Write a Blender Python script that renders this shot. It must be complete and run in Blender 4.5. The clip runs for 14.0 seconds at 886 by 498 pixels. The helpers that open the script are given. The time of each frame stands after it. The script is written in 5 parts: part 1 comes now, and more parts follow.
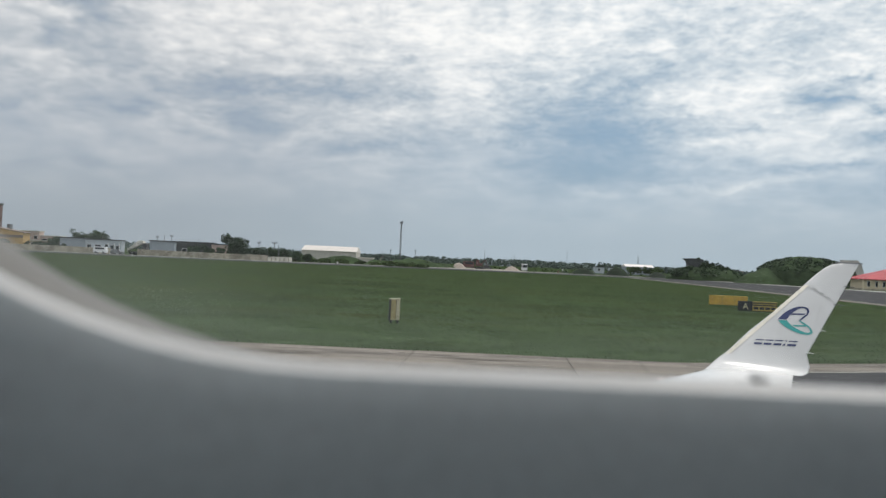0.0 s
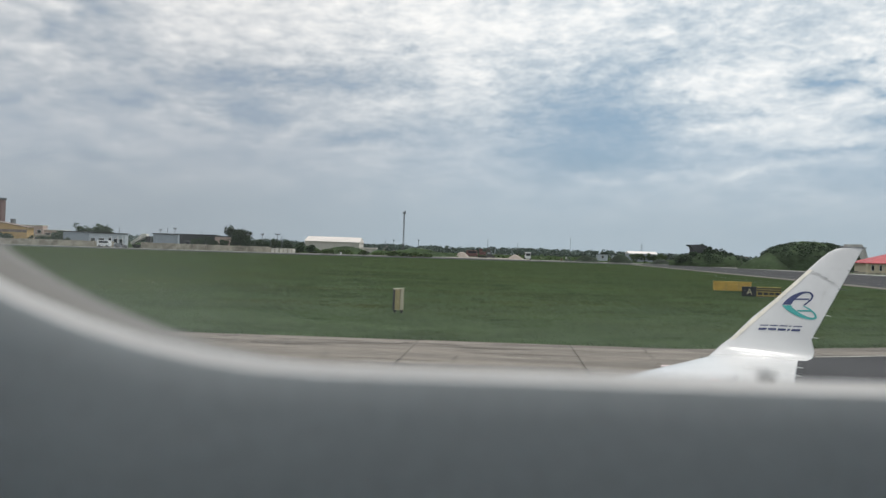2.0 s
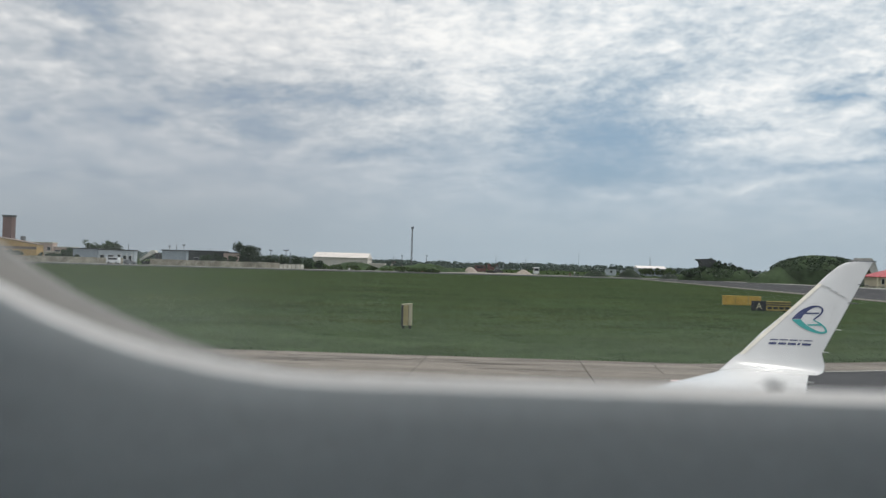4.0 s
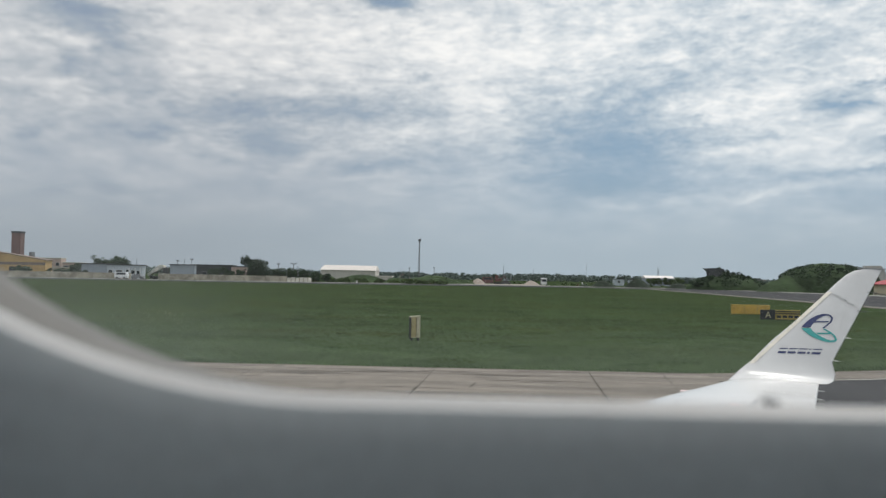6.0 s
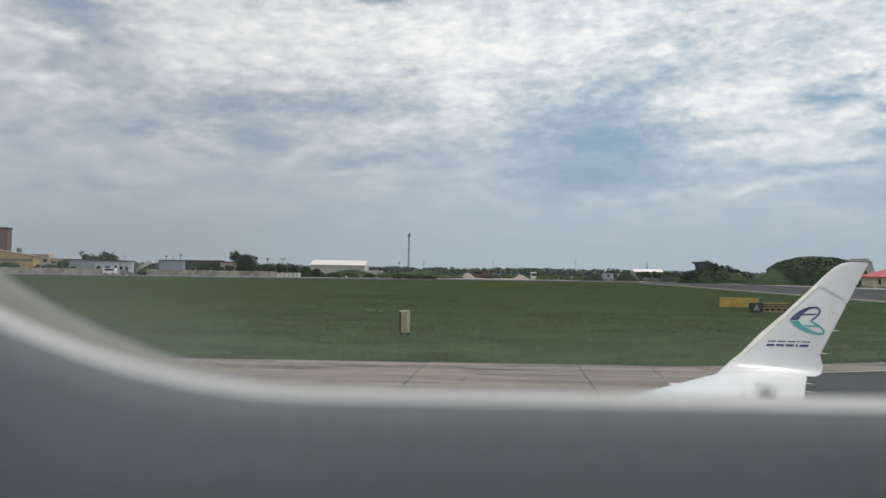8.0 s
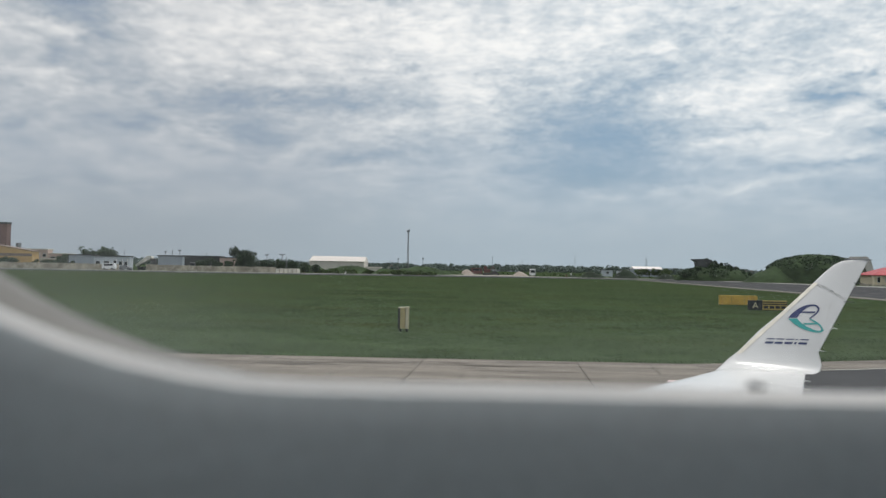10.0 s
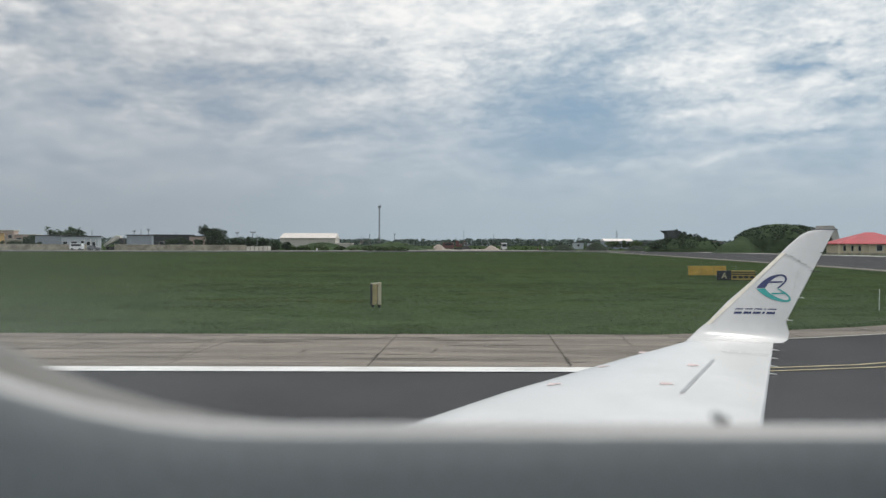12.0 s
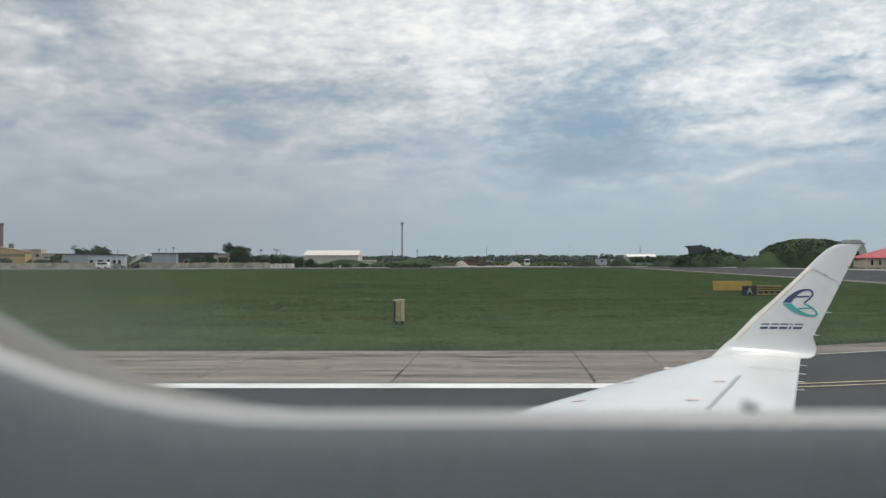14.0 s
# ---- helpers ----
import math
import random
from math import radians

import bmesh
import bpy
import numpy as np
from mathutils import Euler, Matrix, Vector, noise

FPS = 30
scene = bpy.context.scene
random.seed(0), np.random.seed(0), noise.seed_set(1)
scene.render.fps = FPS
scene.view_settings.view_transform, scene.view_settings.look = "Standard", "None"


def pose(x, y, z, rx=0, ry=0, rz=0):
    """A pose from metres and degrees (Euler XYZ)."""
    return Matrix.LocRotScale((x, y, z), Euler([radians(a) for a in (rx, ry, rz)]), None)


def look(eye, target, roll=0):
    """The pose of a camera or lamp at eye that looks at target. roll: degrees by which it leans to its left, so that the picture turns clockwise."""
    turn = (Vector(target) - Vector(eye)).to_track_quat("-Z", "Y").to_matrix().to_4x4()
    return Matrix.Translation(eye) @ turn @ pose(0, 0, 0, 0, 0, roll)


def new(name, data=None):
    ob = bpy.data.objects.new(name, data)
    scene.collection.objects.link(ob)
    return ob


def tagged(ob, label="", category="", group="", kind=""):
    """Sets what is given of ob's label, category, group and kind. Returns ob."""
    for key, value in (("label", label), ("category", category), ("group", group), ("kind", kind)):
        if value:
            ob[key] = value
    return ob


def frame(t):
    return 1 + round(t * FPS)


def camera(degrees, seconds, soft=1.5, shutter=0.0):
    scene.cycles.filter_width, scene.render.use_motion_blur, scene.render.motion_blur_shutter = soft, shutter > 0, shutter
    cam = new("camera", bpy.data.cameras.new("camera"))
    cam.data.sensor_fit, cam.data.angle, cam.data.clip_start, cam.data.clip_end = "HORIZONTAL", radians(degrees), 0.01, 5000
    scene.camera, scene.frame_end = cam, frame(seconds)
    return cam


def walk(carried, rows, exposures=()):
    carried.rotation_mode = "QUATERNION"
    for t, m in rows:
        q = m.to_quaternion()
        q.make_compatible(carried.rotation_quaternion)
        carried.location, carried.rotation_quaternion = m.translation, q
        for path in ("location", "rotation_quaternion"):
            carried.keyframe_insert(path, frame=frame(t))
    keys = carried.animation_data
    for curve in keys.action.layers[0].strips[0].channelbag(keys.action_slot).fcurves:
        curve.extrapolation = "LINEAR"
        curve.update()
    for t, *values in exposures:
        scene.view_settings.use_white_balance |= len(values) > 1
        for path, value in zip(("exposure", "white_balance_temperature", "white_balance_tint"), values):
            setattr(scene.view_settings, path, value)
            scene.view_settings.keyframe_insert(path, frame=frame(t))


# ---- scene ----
# ---- camera ----
cam = camera(51.1, 14.0, soft=1.4)
cam.data.dof.use_dof = True
cam.data.dof.focus_distance = 60.0
cam.data.dof.aperture_fstop = cam.data.lens / 2.0
walk(cam, [
    (0, pose(-0.0028, -0.0048, 2.6938, 90.676, -2.624, 0.604)),
    (0.5, pose(-0.0020, -0.0034, 2.6953, 90.371, -1.993, 0.572)),
    (1, pose(-0.0008, -0.0020, 2.6981, 90.203, -1.519, 0.497)),
    (1.5, pose(-0.0018, -0.0024, 2.6973, 90.177, -1.642, 0.660)),
    (2, pose(-0.0026, -0.0023, 2.6951, 90.007, -1.909, 0.807)),
    (2.5, pose(-0.0033, -0.0032, 2.6954, 90.145, -1.902, 1.082)),
    (3, pose(-0.0032, -0.0036, 2.6934, 90.254, -1.990, 1.217)),
    (5.5, pose(-0.0022, -0.0065, 2.6969, 91.883, -1.040, 1.589)),
    (6, pose(-0.0005, -0.0039, 2.6956, 91.659, -1.124, 1.780)),
    (6.5, pose(-0.0012, -0.0049, 2.6969, 91.325, -0.975, 1.644)),
    (7, pose(-0.0012, -0.0042, 2.6973, 91.103, -0.893, 1.508)),
    (7.5, pose(-0.0002, -0.0031, 2.6970, 91.137, -0.992, 1.408)),
    (8, pose(-0.0014, -0.0029, 2.6952, 91.332, -0.878, 1.136)),
    (10.5, pose(0.0003, -0.0012, 2.6943, 90.905, -1.221, 0.991)),
    (11, pose(-0.0034, 0.0003, 2.6933, 89.991, -1.655, -0.489)),
    (11.5, pose(-0.0035, -0.0002, 2.6954, 89.397, -1.378, -1.319)),
    (12, pose(0.0016, 0.0000, 2.7037, 89.587, -0.223, -0.662)),
    (12.5, pose(-0.0001, -0.0006, 2.7003, 90.039, 0.041, 0.106)),
    (13, pose(0.0009, -0.0016, 2.7013, 90.250, 0.242, 0.579)),
    (13.5, pose(0.0011, -0.0011, 2.7008, 90.408, 0.262, 0.748)),
    (14, pose(0.0008, -0.0012, 2.6997, 90.608, 0.093, 0.745)),
], exposures=((0, 0.07), (3, 0.06), (5.5, 0.0), (14, 0.0)))

# ---- world, sun, exposure ----
SUN_AZ, SUN_EL = radians(75), radians(68)
world = bpy.data.worlds.new("sky")
scene.world = world
world.use_nodes = True
wt = world.node_tree
wt.nodes.clear()


def wn(kind, **kw):
    n = wt.nodes.new(kind)
    for k, v in kw.items():
        if k == "op":
            n.operation = v
        elif k == "sky":
            n.sky_type = v
        else:
            n.inputs[int(k[1:])].default_value = v
    return n


def wl(a, b, i, o=0):
    wt.links.new(a.outputs[o], b.inputs[i])


def wmath(op, a, b=None, o=0):
    n = wn("ShaderNodeMath", op=op)
    for i, v in ((0, a), (1, b)):
        if v is None:
            continue
        if isinstance(v, (int, float)):
            n.inputs[i].default_value = v
        else:
            wl(v, n, i)
    return n


def wramp(src, lo, hi):
    n = wt.nodes.new("ShaderNodeMapRange")
    n.interpolation_type = "SMOOTHSTEP"
    n.inputs[1].default_value, n.inputs[2].default_value = lo, hi
    wl(src, n, 0)
    return n


def wmix(fac, a, b):
    n = wt.nodes.new("ShaderNodeMix")
    n.data_type = "RGBA"
    if isinstance(fac, (int, float)):
        n.inputs[0].default_value = fac
    else:
        wl(fac, n, 0)
    for i, v in ((6, a), (7, b)):
        if isinstance(v, tuple):
            n.inputs[i].default_value = (*v, 1)
        else:
            wt.links.new(v.outputs[2] if v.bl_idname == "ShaderNodeMix" else v.outputs[0], n.inputs[i])
    return n


tc = wt.nodes.new("ShaderNodeTexCoord")
sep = wt.nodes.new("ShaderNodeSeparateXYZ")
wl(tc, sep, 0)
az = wmath("ARCTAN2", sep, None)
wt.links.new(sep.outputs[0], az.inputs[0])
wt.links.new(sep.outputs[1], az.inputs[1])
el = wmath("ADD", 0.0, 0.0)
wt.links.new(sep.outputs[2], el.inputs[0])


def wcoord(sx, sy, shear=0.0):
    c = wt.nodes.new("ShaderNodeCombineXYZ")
    a = wmath("MULTIPLY", az, sx)
    e = wmath("MULTIPLY", el, sy)
    e2 = wmath("ADD", e, wmath("MULTIPLY", az, shear))
    wl(a, c, 0)
    wl(e2, c, 1)
    return c


def wnoise(coord, scale, detail, rough, dist=0.0, seed=0.0):
    n = wt.nodes.new("ShaderNodeTexNoise")
    n.noise_dimensions = "4D"
    n.inputs["W"].default_value = seed
    n.inputs["Scale"].default_value = scale
    n.inputs["Detail"].default_value = detail
    n.inputs["Roughness"].default_value = rough
    n.inputs["Distortion"].default_value = dist
    wl(coord, n, 0)
    return n


sky = wn("ShaderNodeTexSky", sky="NISHITA")
sky.sun_disc = False
sky.sun_elevation, sky.sun_rotation = SUN_EL, SUN_AZ
sky.air_density, sky.dust_density = 1.0, 2.0
skyscale = wt.nodes.new("ShaderNodeVectorMath")
skyscale.operation = "MULTIPLY"
skyscale.inputs[1].default_value = (0.10, 0.10, 0.10)
wl(sky, skyscale, 0)

# the sky as a flat chart of bearing and height, stretched sideways for the cloud grain
SKY_GRAIN = 0.62
mid = wnoise(wcoord(1.0, 2.8, 0.06), 15.0, 12.0, 0.64, 0.1, 5.2)
puff = wnoise(wcoord(1.0, 2.5, -0.06), 40.0, 9.0, 0.66, 0.25, 1.3)
wave = wnoise(wcoord(1.0, 2.0), 12.0, 9.0, 0.63, 0.15, 9.4)
wave2 = wnoise(wcoord(1.0, 2.0), 12.0, 9.0, 0.63, 0.15, 4.6)
ragged = wt.nodes.new("ShaderNodeCombineXYZ")
wl(wmath("ADD", az, wmath("MULTIPLY", wmath("SUBTRACT", wave, 0.5), 0.17)), ragged, 0)
wl(wmath("ADD", el, wmath("MULTIPLY", wmath("SUBTRACT", wave2, 0.5), 0.06)), ragged, 1)


def wspot(u, v, ru, rv, tilt):
    """A soft leaning oval of the sky with a ragged rim, 1 at its middle."""
    m = wt.nodes.new("ShaderNodeMapping")
    m.vector_type = "TEXTURE"
    m.inputs["Location"].default_value = (u, v, 0)
    m.inputs["Rotation"].default_value = (0, 0, radians(tilt))
    m.inputs["Scale"].default_value = (ru, rv, 1)
    wl(ragged, m, 0)
    g = wt.nodes.new("ShaderNodeTexGradient")
    g.gradient_type = "QUADRATIC_SPHERE"
    wl(m, g, 0)
    return g


# cloud banks and gaps: bearing, height, half widths, lean, thickness
BRIGHT_WEST = ((-0.112, 0.233, 0.382, 0.104, 0, 0.13), (-0.283, 0.235, 0.139, 0.052, 10, 0.12), (-0.172, 0.217, 0.104, 0.046, -10, 0.1), (-0.039, 0.244, 0.139, 0.046, 0, 0.1), (-0.439, 0.226, 0.058, 0.025, -30, 0.18),
               (-0.355, 0.206, 0.070, 0.021, -8, 0.12), (-0.419, 0.175, 0.070, 0.019, -10, 0.1), (-0.185, 0.125, 0.058, 0.016, 10, 0.14), (-0.272, 0.134, 0.070, 0.016, -15, 0.12), (-0.312, 0.122, 0.058, 0.023, 0, 0.1),
               (-0.113, 0.146, 0.104, 0.019, 0, 0.1), (-0.052, 0.155, 0.081, 0.021, 10, 0.12), (-0.101, 0.102, 0.070, 0.009, 4, 0.08), (0.015, 0.181, 0.081, 0.052, -20, 0.24), (0.040, 0.233, 0.139, 0.058, 0, 0.14))
BRIGHT_EAST = ((0.119, 0.242, 0.127, 0.046, 0, 0.12), (0.259, 0.168, 0.037, 0.032, 30, 0.36), (0.216, 0.176, 0.070, 0.016, 12, 0.18), (0.261, 0.133, 0.070, 0.014, 4, 0.32), (0.303, 0.182, 0.058, 0.030, 20, 0.28),
               (0.357, 0.149, 0.151, 0.037, 8, 0.26), (0.320, 0.134, 0.093, 0.019, 6, 0.12), (0.400, 0.213, 0.093, 0.035, 20, 0.2), (0.414, 0.150, 0.070, 0.019, 8, 0.2), (0.389, 0.119, 0.127, 0.016, 6, 0.16),
               (0.286, 0.092, 0.151, 0.010, 8, 0.2), (0.165, 0.077, 0.116, 0.009, 10, 0.1), (0.325, 0.170, 0.046, 0.019, 20, 0.12), (0.276, 0.214, 0.052, 0.014, 10, 0.16), (0.422, 0.184, 0.041, 0.025, 20, 0.16))
DIM_WEST = ((-0.235, 0.166, 0.240, 0.020, 3, -0.34), (-0.339, 0.143, 0.058, 0.014, -15, -0.22), (-0.220, 0.138, 0.090, 0.030, -8, -0.20), (-0.113, 0.176, 0.081, 0.019, 12, -0.2), (-0.101, 0.116, 0.104, 0.019, 4, -0.2),
            (-0.266, 0.117, 0.070, 0.014, -12, -0.1), (-0.382, 0.222, 0.135, 0.062, -25, -0.32), (-0.435, 0.203, 0.075, 0.030, -20, -0.28), (-0.415, 0.250, 0.110, 0.024, 0, -0.34), (-0.454, 0.132, 0.030, 0.014, 0, -0.25),
            (-0.374, 0.078, 0.070, 0.009, -12, -0.16), (-0.429, 0.080, 0.104, 0.009, -3, -0.08), (-0.043, 0.207, 0.025, 0.007, 0, -0.18), (-0.100, 0.216, 0.070, 0.016, -5, -0.1), (-0.095, 0.287, 0.075, 0.022, 0, -0.85))
DIM_EAST = ((0.142, 0.135, 0.174, 0.110, -12, -0.34), (0.169, 0.155, 0.081, 0.046, 0, -0.16), (0.142, 0.097, 0.162, 0.035, 6, -0.18), (0.058, 0.134, 0.104, 0.035, 20, -0.12), (0.225, 0.206, 0.139, 0.019, 6, -0.22),
            (0.242, 0.241, 0.070, 0.016, 0, -0.16), (0.331, 0.227, 0.070, 0.028, 10, -0.2), (0.383, 0.179, 0.046, 0.015, 10, -0.44), (0.402, 0.198, 0.025, 0.014, 30, -0.4), (0.427, 0.163, 0.041, 0.012, 8, -0.5),
            (0.424, 0.134, 0.052, 0.009, 5, -0.32), (0.362, 0.110, 0.081, 0.012, 2, -0.28), (0.298, 0.149, 0.046, 0.009, 10, -0.12), (0.417, 0.113, 0.046, 0.007, 3, -0.22), (0.399, 0.083, 0.174, 0.028, 0, -0.14))
# the western half is smoother than the eastern
east = wramp(az, -0.30, 0.22)
cover = wmath("MULTIPLY", wmath("SUBTRACT", mid, 0.5), wmath("ADD", wmath("MULTIPLY", east, 0.25), SKY_GRAIN))
cover = wmath("ADD", cover, wmath("MULTIPLY", wmath("SUBTRACT", puff, 0.5), wmath("MULTIPLY", wmath("ADD", wmath("MULTIPLY", east, 0.45), 0.75), wramp(el, 0.05, 0.19))))
cover = wmath("ADD", cover, wmath("ADD", wmath("MULTIPLY", wramp(el, 0.10, 0.26), 0.22), wmath("ADD", wmath("MULTIPLY", east, 0.03), 0.42)))
for u, v, ru, rv, tilt, gain in BRIGHT_WEST + BRIGHT_EAST + DIM_WEST + DIM_EAST:
    cover = wmath("ADD", cover, wmath("MULTIPLY", wspot(u, v, ru, rv, tilt), gain * 1.15))


def wtones(stops):
    n = wt.nodes.new("ShaderNodeValToRGB")
    n.color_ramp.interpolation = "B_SPLINE"
    while len(n.color_ramp.elements) < len(stops):
        n.color_ramp.elements.new(0.5)
    for e, (at, rgb) in zip(n.color_ramp.elements, stops):
        e.position, e.color = at, (*rgb, 1)
    wl(cover, n, 0)
    return n


west_tones = wtones(((0.0, (0.27, 0.335, 0.42)), (0.25, (0.33, 0.39, 0.465)), (0.5, (0.465, 0.505, 0.545)), (0.75, (0.735, 0.745, 0.755)), (1.0, (0.97, 0.955, 0.925))))
east_tones = wtones(((0.0, (0.24, 0.375, 0.52)), (0.25, (0.355, 0.46, 0.565)), (0.5, (0.52, 0.60, 0.665)), (0.75, (0.77, 0.81, 0.835)), (1.0, (0.98, 0.98, 0.965))))
tones = wmix(east, west_tones, east_tones)
cloud = wmix(wmath("MULTIPLY", wramp(cover, 0.45, 0.0), 0.25), tones, skyscale)
# flat haze towards the horizon
hazy = wramp(el, 0.115, 0.015)
haze = wmix(wmath("MULTIPLY", hazy, 0.92), cloud, wmix(wramp(az, -0.40, 0.10), (0.318, 0.368, 0.410), (0.382, 0.462, 0.522)))
bg = wt.nodes.new("ShaderNodeBackground")
bg.inputs[1].default_value = 1.0
wt.links.new(haze.outputs[2], bg.inputs[0])
wo = wt.nodes.new("ShaderNodeOutputWorld")
wl(bg, wo, 0)

sun = new("sun", bpy.data.lights.new("sun", "SUN"))
sun.data.energy, sun.data.angle, sun.data.color = 1.6, radians(10), (1.0, 0.96, 0.90)
to_sun = Vector((math.sin(SUN_AZ) * math.cos(SUN_EL), math.cos(SUN_AZ) * math.cos(SUN_EL), math.sin(SUN_EL)))
sun.matrix_world = look(to_sun * 100, (0, 0, 0))


# ---- materials ----
def mat(name, base, rough=0.7, metal=0.0, vary=0.25, scale=3.0, fine=40.0, bump=0.15, dark=None, spec=0.5, stretch=(1, 1, 1), island=0.0, bump_dist=0.02):
    """A surface of base colour with stains at one scale and grain at another."""
    m = bpy.data.materials.new(name)
    m.use_nodes = True
    nt = m.node_tree
    bs = nt.nodes["Principled BSDF"]
    bs.inputs["Roughness"].default_value = rough
    bs.inputs["Metallic"].default_value = metal
    bs.inputs["Specular IOR Level"].default_value = spec
    tcn = nt.nodes.new("ShaderNodeTexCoord")
    geo = nt.nodes.new("ShaderNodeNewGeometry")
    mp = nt.nodes.new("ShaderNodeMapping")
    mp.inputs["Scale"].default_value = stretch
    nt.links.new(geo.outputs["Position"], mp.inputs[0])
    n1 = nt.nodes.new("ShaderNodeTexNoise")
    n1.inputs["Scale"].default_value, n1.inputs["Detail"].default_value = scale, 5
    n2 = nt.nodes.new("ShaderNodeTexNoise")
    n2.inputs["Scale"].default_value, n2.inputs["Detail"].default_value = fine, 4
    for n in (n1, n2):
        nt.links.new(mp.outputs[0], n.inputs[0])
    add = nt.nodes.new("ShaderNodeMath")
    add.operation = "MULTIPLY_ADD"
    nt.links.new(n1.outputs[0], add.inputs[0])
    add.inputs[1].default_value, add.inputs[2].default_value = 0.65, 0.0
    ad2 = nt.nodes.new("ShaderNodeMath")
    ad2.operation = "MULTIPLY_ADD"
    nt.links.new(n2.outputs[0], ad2.inputs[0])
    ad2.inputs[1].default_value = 0.35
    nt.links.new(add.outputs[0], ad2.inputs[2])
    rampn = nt.nodes.new("ShaderNodeMapRange")
    rampn.inputs[1].default_value, rampn.inputs[2].default_value = 0.38, 0.62
    nt.links.new(ad2.outputs[0], rampn.inputs[0])
    mx = nt.nodes.new("ShaderNodeMix")
    mx.data_type = "RGBA"
    nt.links.new(rampn.outputs[0], mx.inputs[0])
    low = dark or tuple(c * (1 - vary * 0.6) for c in base)
    high = tuple(min(1, c * (1 + vary * 1.1)) for c in base)
    mx.inputs[6].default_value, mx.inputs[7].default_value = (*low, 1), (*high, 1)
    colour = mx.outputs[2]
    if island:
        oi = nt.nodes.new("ShaderNodeObjectInfo")
        rnd = nt.nodes.new("ShaderNodeMath")
        rnd.operation = "ADD"
        nt.links.new(oi.outputs["Random"], rnd.inputs[0])
        nt.links.new(geo.outputs["Random Per Island"], rnd.inputs[1])
        mr = nt.nodes.new("ShaderNodeMapRange")
        mr.inputs[1].default_value, mr.inputs[2].default_value = 0, 2
        mr.inputs[3].default_value, mr.inputs[4].default_value = 1 - island, 1 + island
        nt.links.new(rnd.outputs[0], mr.inputs[0])
        hs = nt.nodes.new("ShaderNodeHueSaturation")
        nt.links.new(mr.outputs[0], hs.inputs["Value"])
        nt.links.new(colour, hs.inputs["Color"])
        colour = hs.outputs[0]
    nt.links.new(colour, bs.inputs["Base Color"])
    if bump:
        bp = nt.nodes.new("ShaderNodeBump")
        bp.inputs["Strength"].default_value, bp.inputs["Distance"].default_value = bump, bump_dist
        nt.links.new(n2.outputs[0], bp.inputs["Height"])
        nt.links.new(bp.outputs[0], bs.inputs["Normal"])
    return m


def tinted(m, tone, scale, lo, hi, amount, stretch=(1, 1, 1), detail=6):
    """Broad patches of another tone over a surface's colour."""
    nt = m.node_tree
    bs = nt.nodes["Principled BSDF"]
    before = bs.inputs["Base Color"].links[0].from_socket
    geo = nt.nodes.new("ShaderNodeNewGeometry")
    mp = nt.nodes.new("ShaderNodeMapping")
    mp.inputs["Scale"].default_value = stretch
    nt.links.new(geo.outputs["Position"], mp.inputs[0])
    n = nt.nodes.new("ShaderNodeTexNoise")
    n.inputs["Scale"].default_value, n.inputs["Detail"].default_value = scale, detail
    n.inputs["Roughness"].default_value = 0.62
    nt.links.new(mp.outputs[0], n.inputs[0])
    r = nt.nodes.new("ShaderNodeMapRange")
    r.interpolation_type = "SMOOTHSTEP"
    for k, value in enumerate((lo, hi, 0.0, amount)):
        r.inputs[k + 1].default_value = value
    nt.links.new(n.outputs[0], r.inputs[0])
    mx = nt.nodes.new("ShaderNodeMix")
    mx.data_type = "RGBA"
    nt.links.new(r.outputs[0], mx.inputs[0])
    nt.links.new(before, mx.inputs[6])
    mx.inputs[7].default_value = (*tone, 1)
    nt.links.new(mx.outputs[2], bs.inputs["Base Color"])
    return m


GRASS = mat("grass", (0.0378, 0.0582, 0.0240), 0.9, vary=0.38, dark=(0.032, 0.047, 0.021), scale=0.25, fine=3.0, bump=0.4, bump_dist=0.06, spec=0.0, stretch=(0.25, 0.8, 1))
BLADE = mat("grass_blade", (0.057, 0.086, 0.040), 0.8, vary=0.3, scale=0.3, fine=3.0, bump=0, spec=0.05, island=0.14)
FARGRASS = mat("rough_grass", (0.040, 0.062, 0.028), 0.95, vary=0.5, scale=0.15, fine=1.2, bump=0.6, bump_dist=0.3, spec=0.1)
SCRUB = mat("scrub_leaf", (0.070, 0.105, 0.038), 0.8, vary=0.4, scale=0.4, fine=3, bump=0, spec=0.1, island=0.35)
LEAF = mat("leaf", (0.040, 0.066, 0.032), 0.7, vary=0.35, scale=0.4, fine=3, bump=0, spec=0.2, island=0.35)
# leaves of the far woods: distance haze is put into this pale blue-green
HAZEDLEAF = mat("hazed_leaf", (0.108, 0.140, 0.120), 0.9, vary=0.35, scale=0.2, fine=1, bump=0, spec=0.1, island=0.45)
tinted(GRASS, (0.052, 0.064, 0.022), 0.16, 0.46, 0.68, 0.7, (0.5, 1.0, 1))
tinted(GRASS, (0.018, 0.033, 0.015), 0.9, 0.50, 0.66, 0.85, (0.5, 1.0, 1))
tinted(GRASS, (0.060, 0.085, 0.034), 2.2, 0.56, 0.72, 0.7, (0.5, 1.0, 1))
BARK = mat("bark", (0.10, 0.075, 0.05), 0.9, vary=0.4, scale=3, fine=20)
ASPHALT = mat("asphalt", (0.044, 0.044, 0.046), 0.9, vary=0.35, scale=0.22, fine=9, bump=0.3, spec=0.12)
tinted(ASPHALT, (0.068, 0.067, 0.067), 0.5, 0.48, 0.72, 0.45, (0.25, 1.0, 1), 8)
CONCRETE = mat("concrete", (0.176, 0.155, 0.131), 0.9, vary=0.45, scale=0.8, fine=6, bump=0.5, spec=0.2, island=0.14, stretch=(0.16, 1.5, 1))
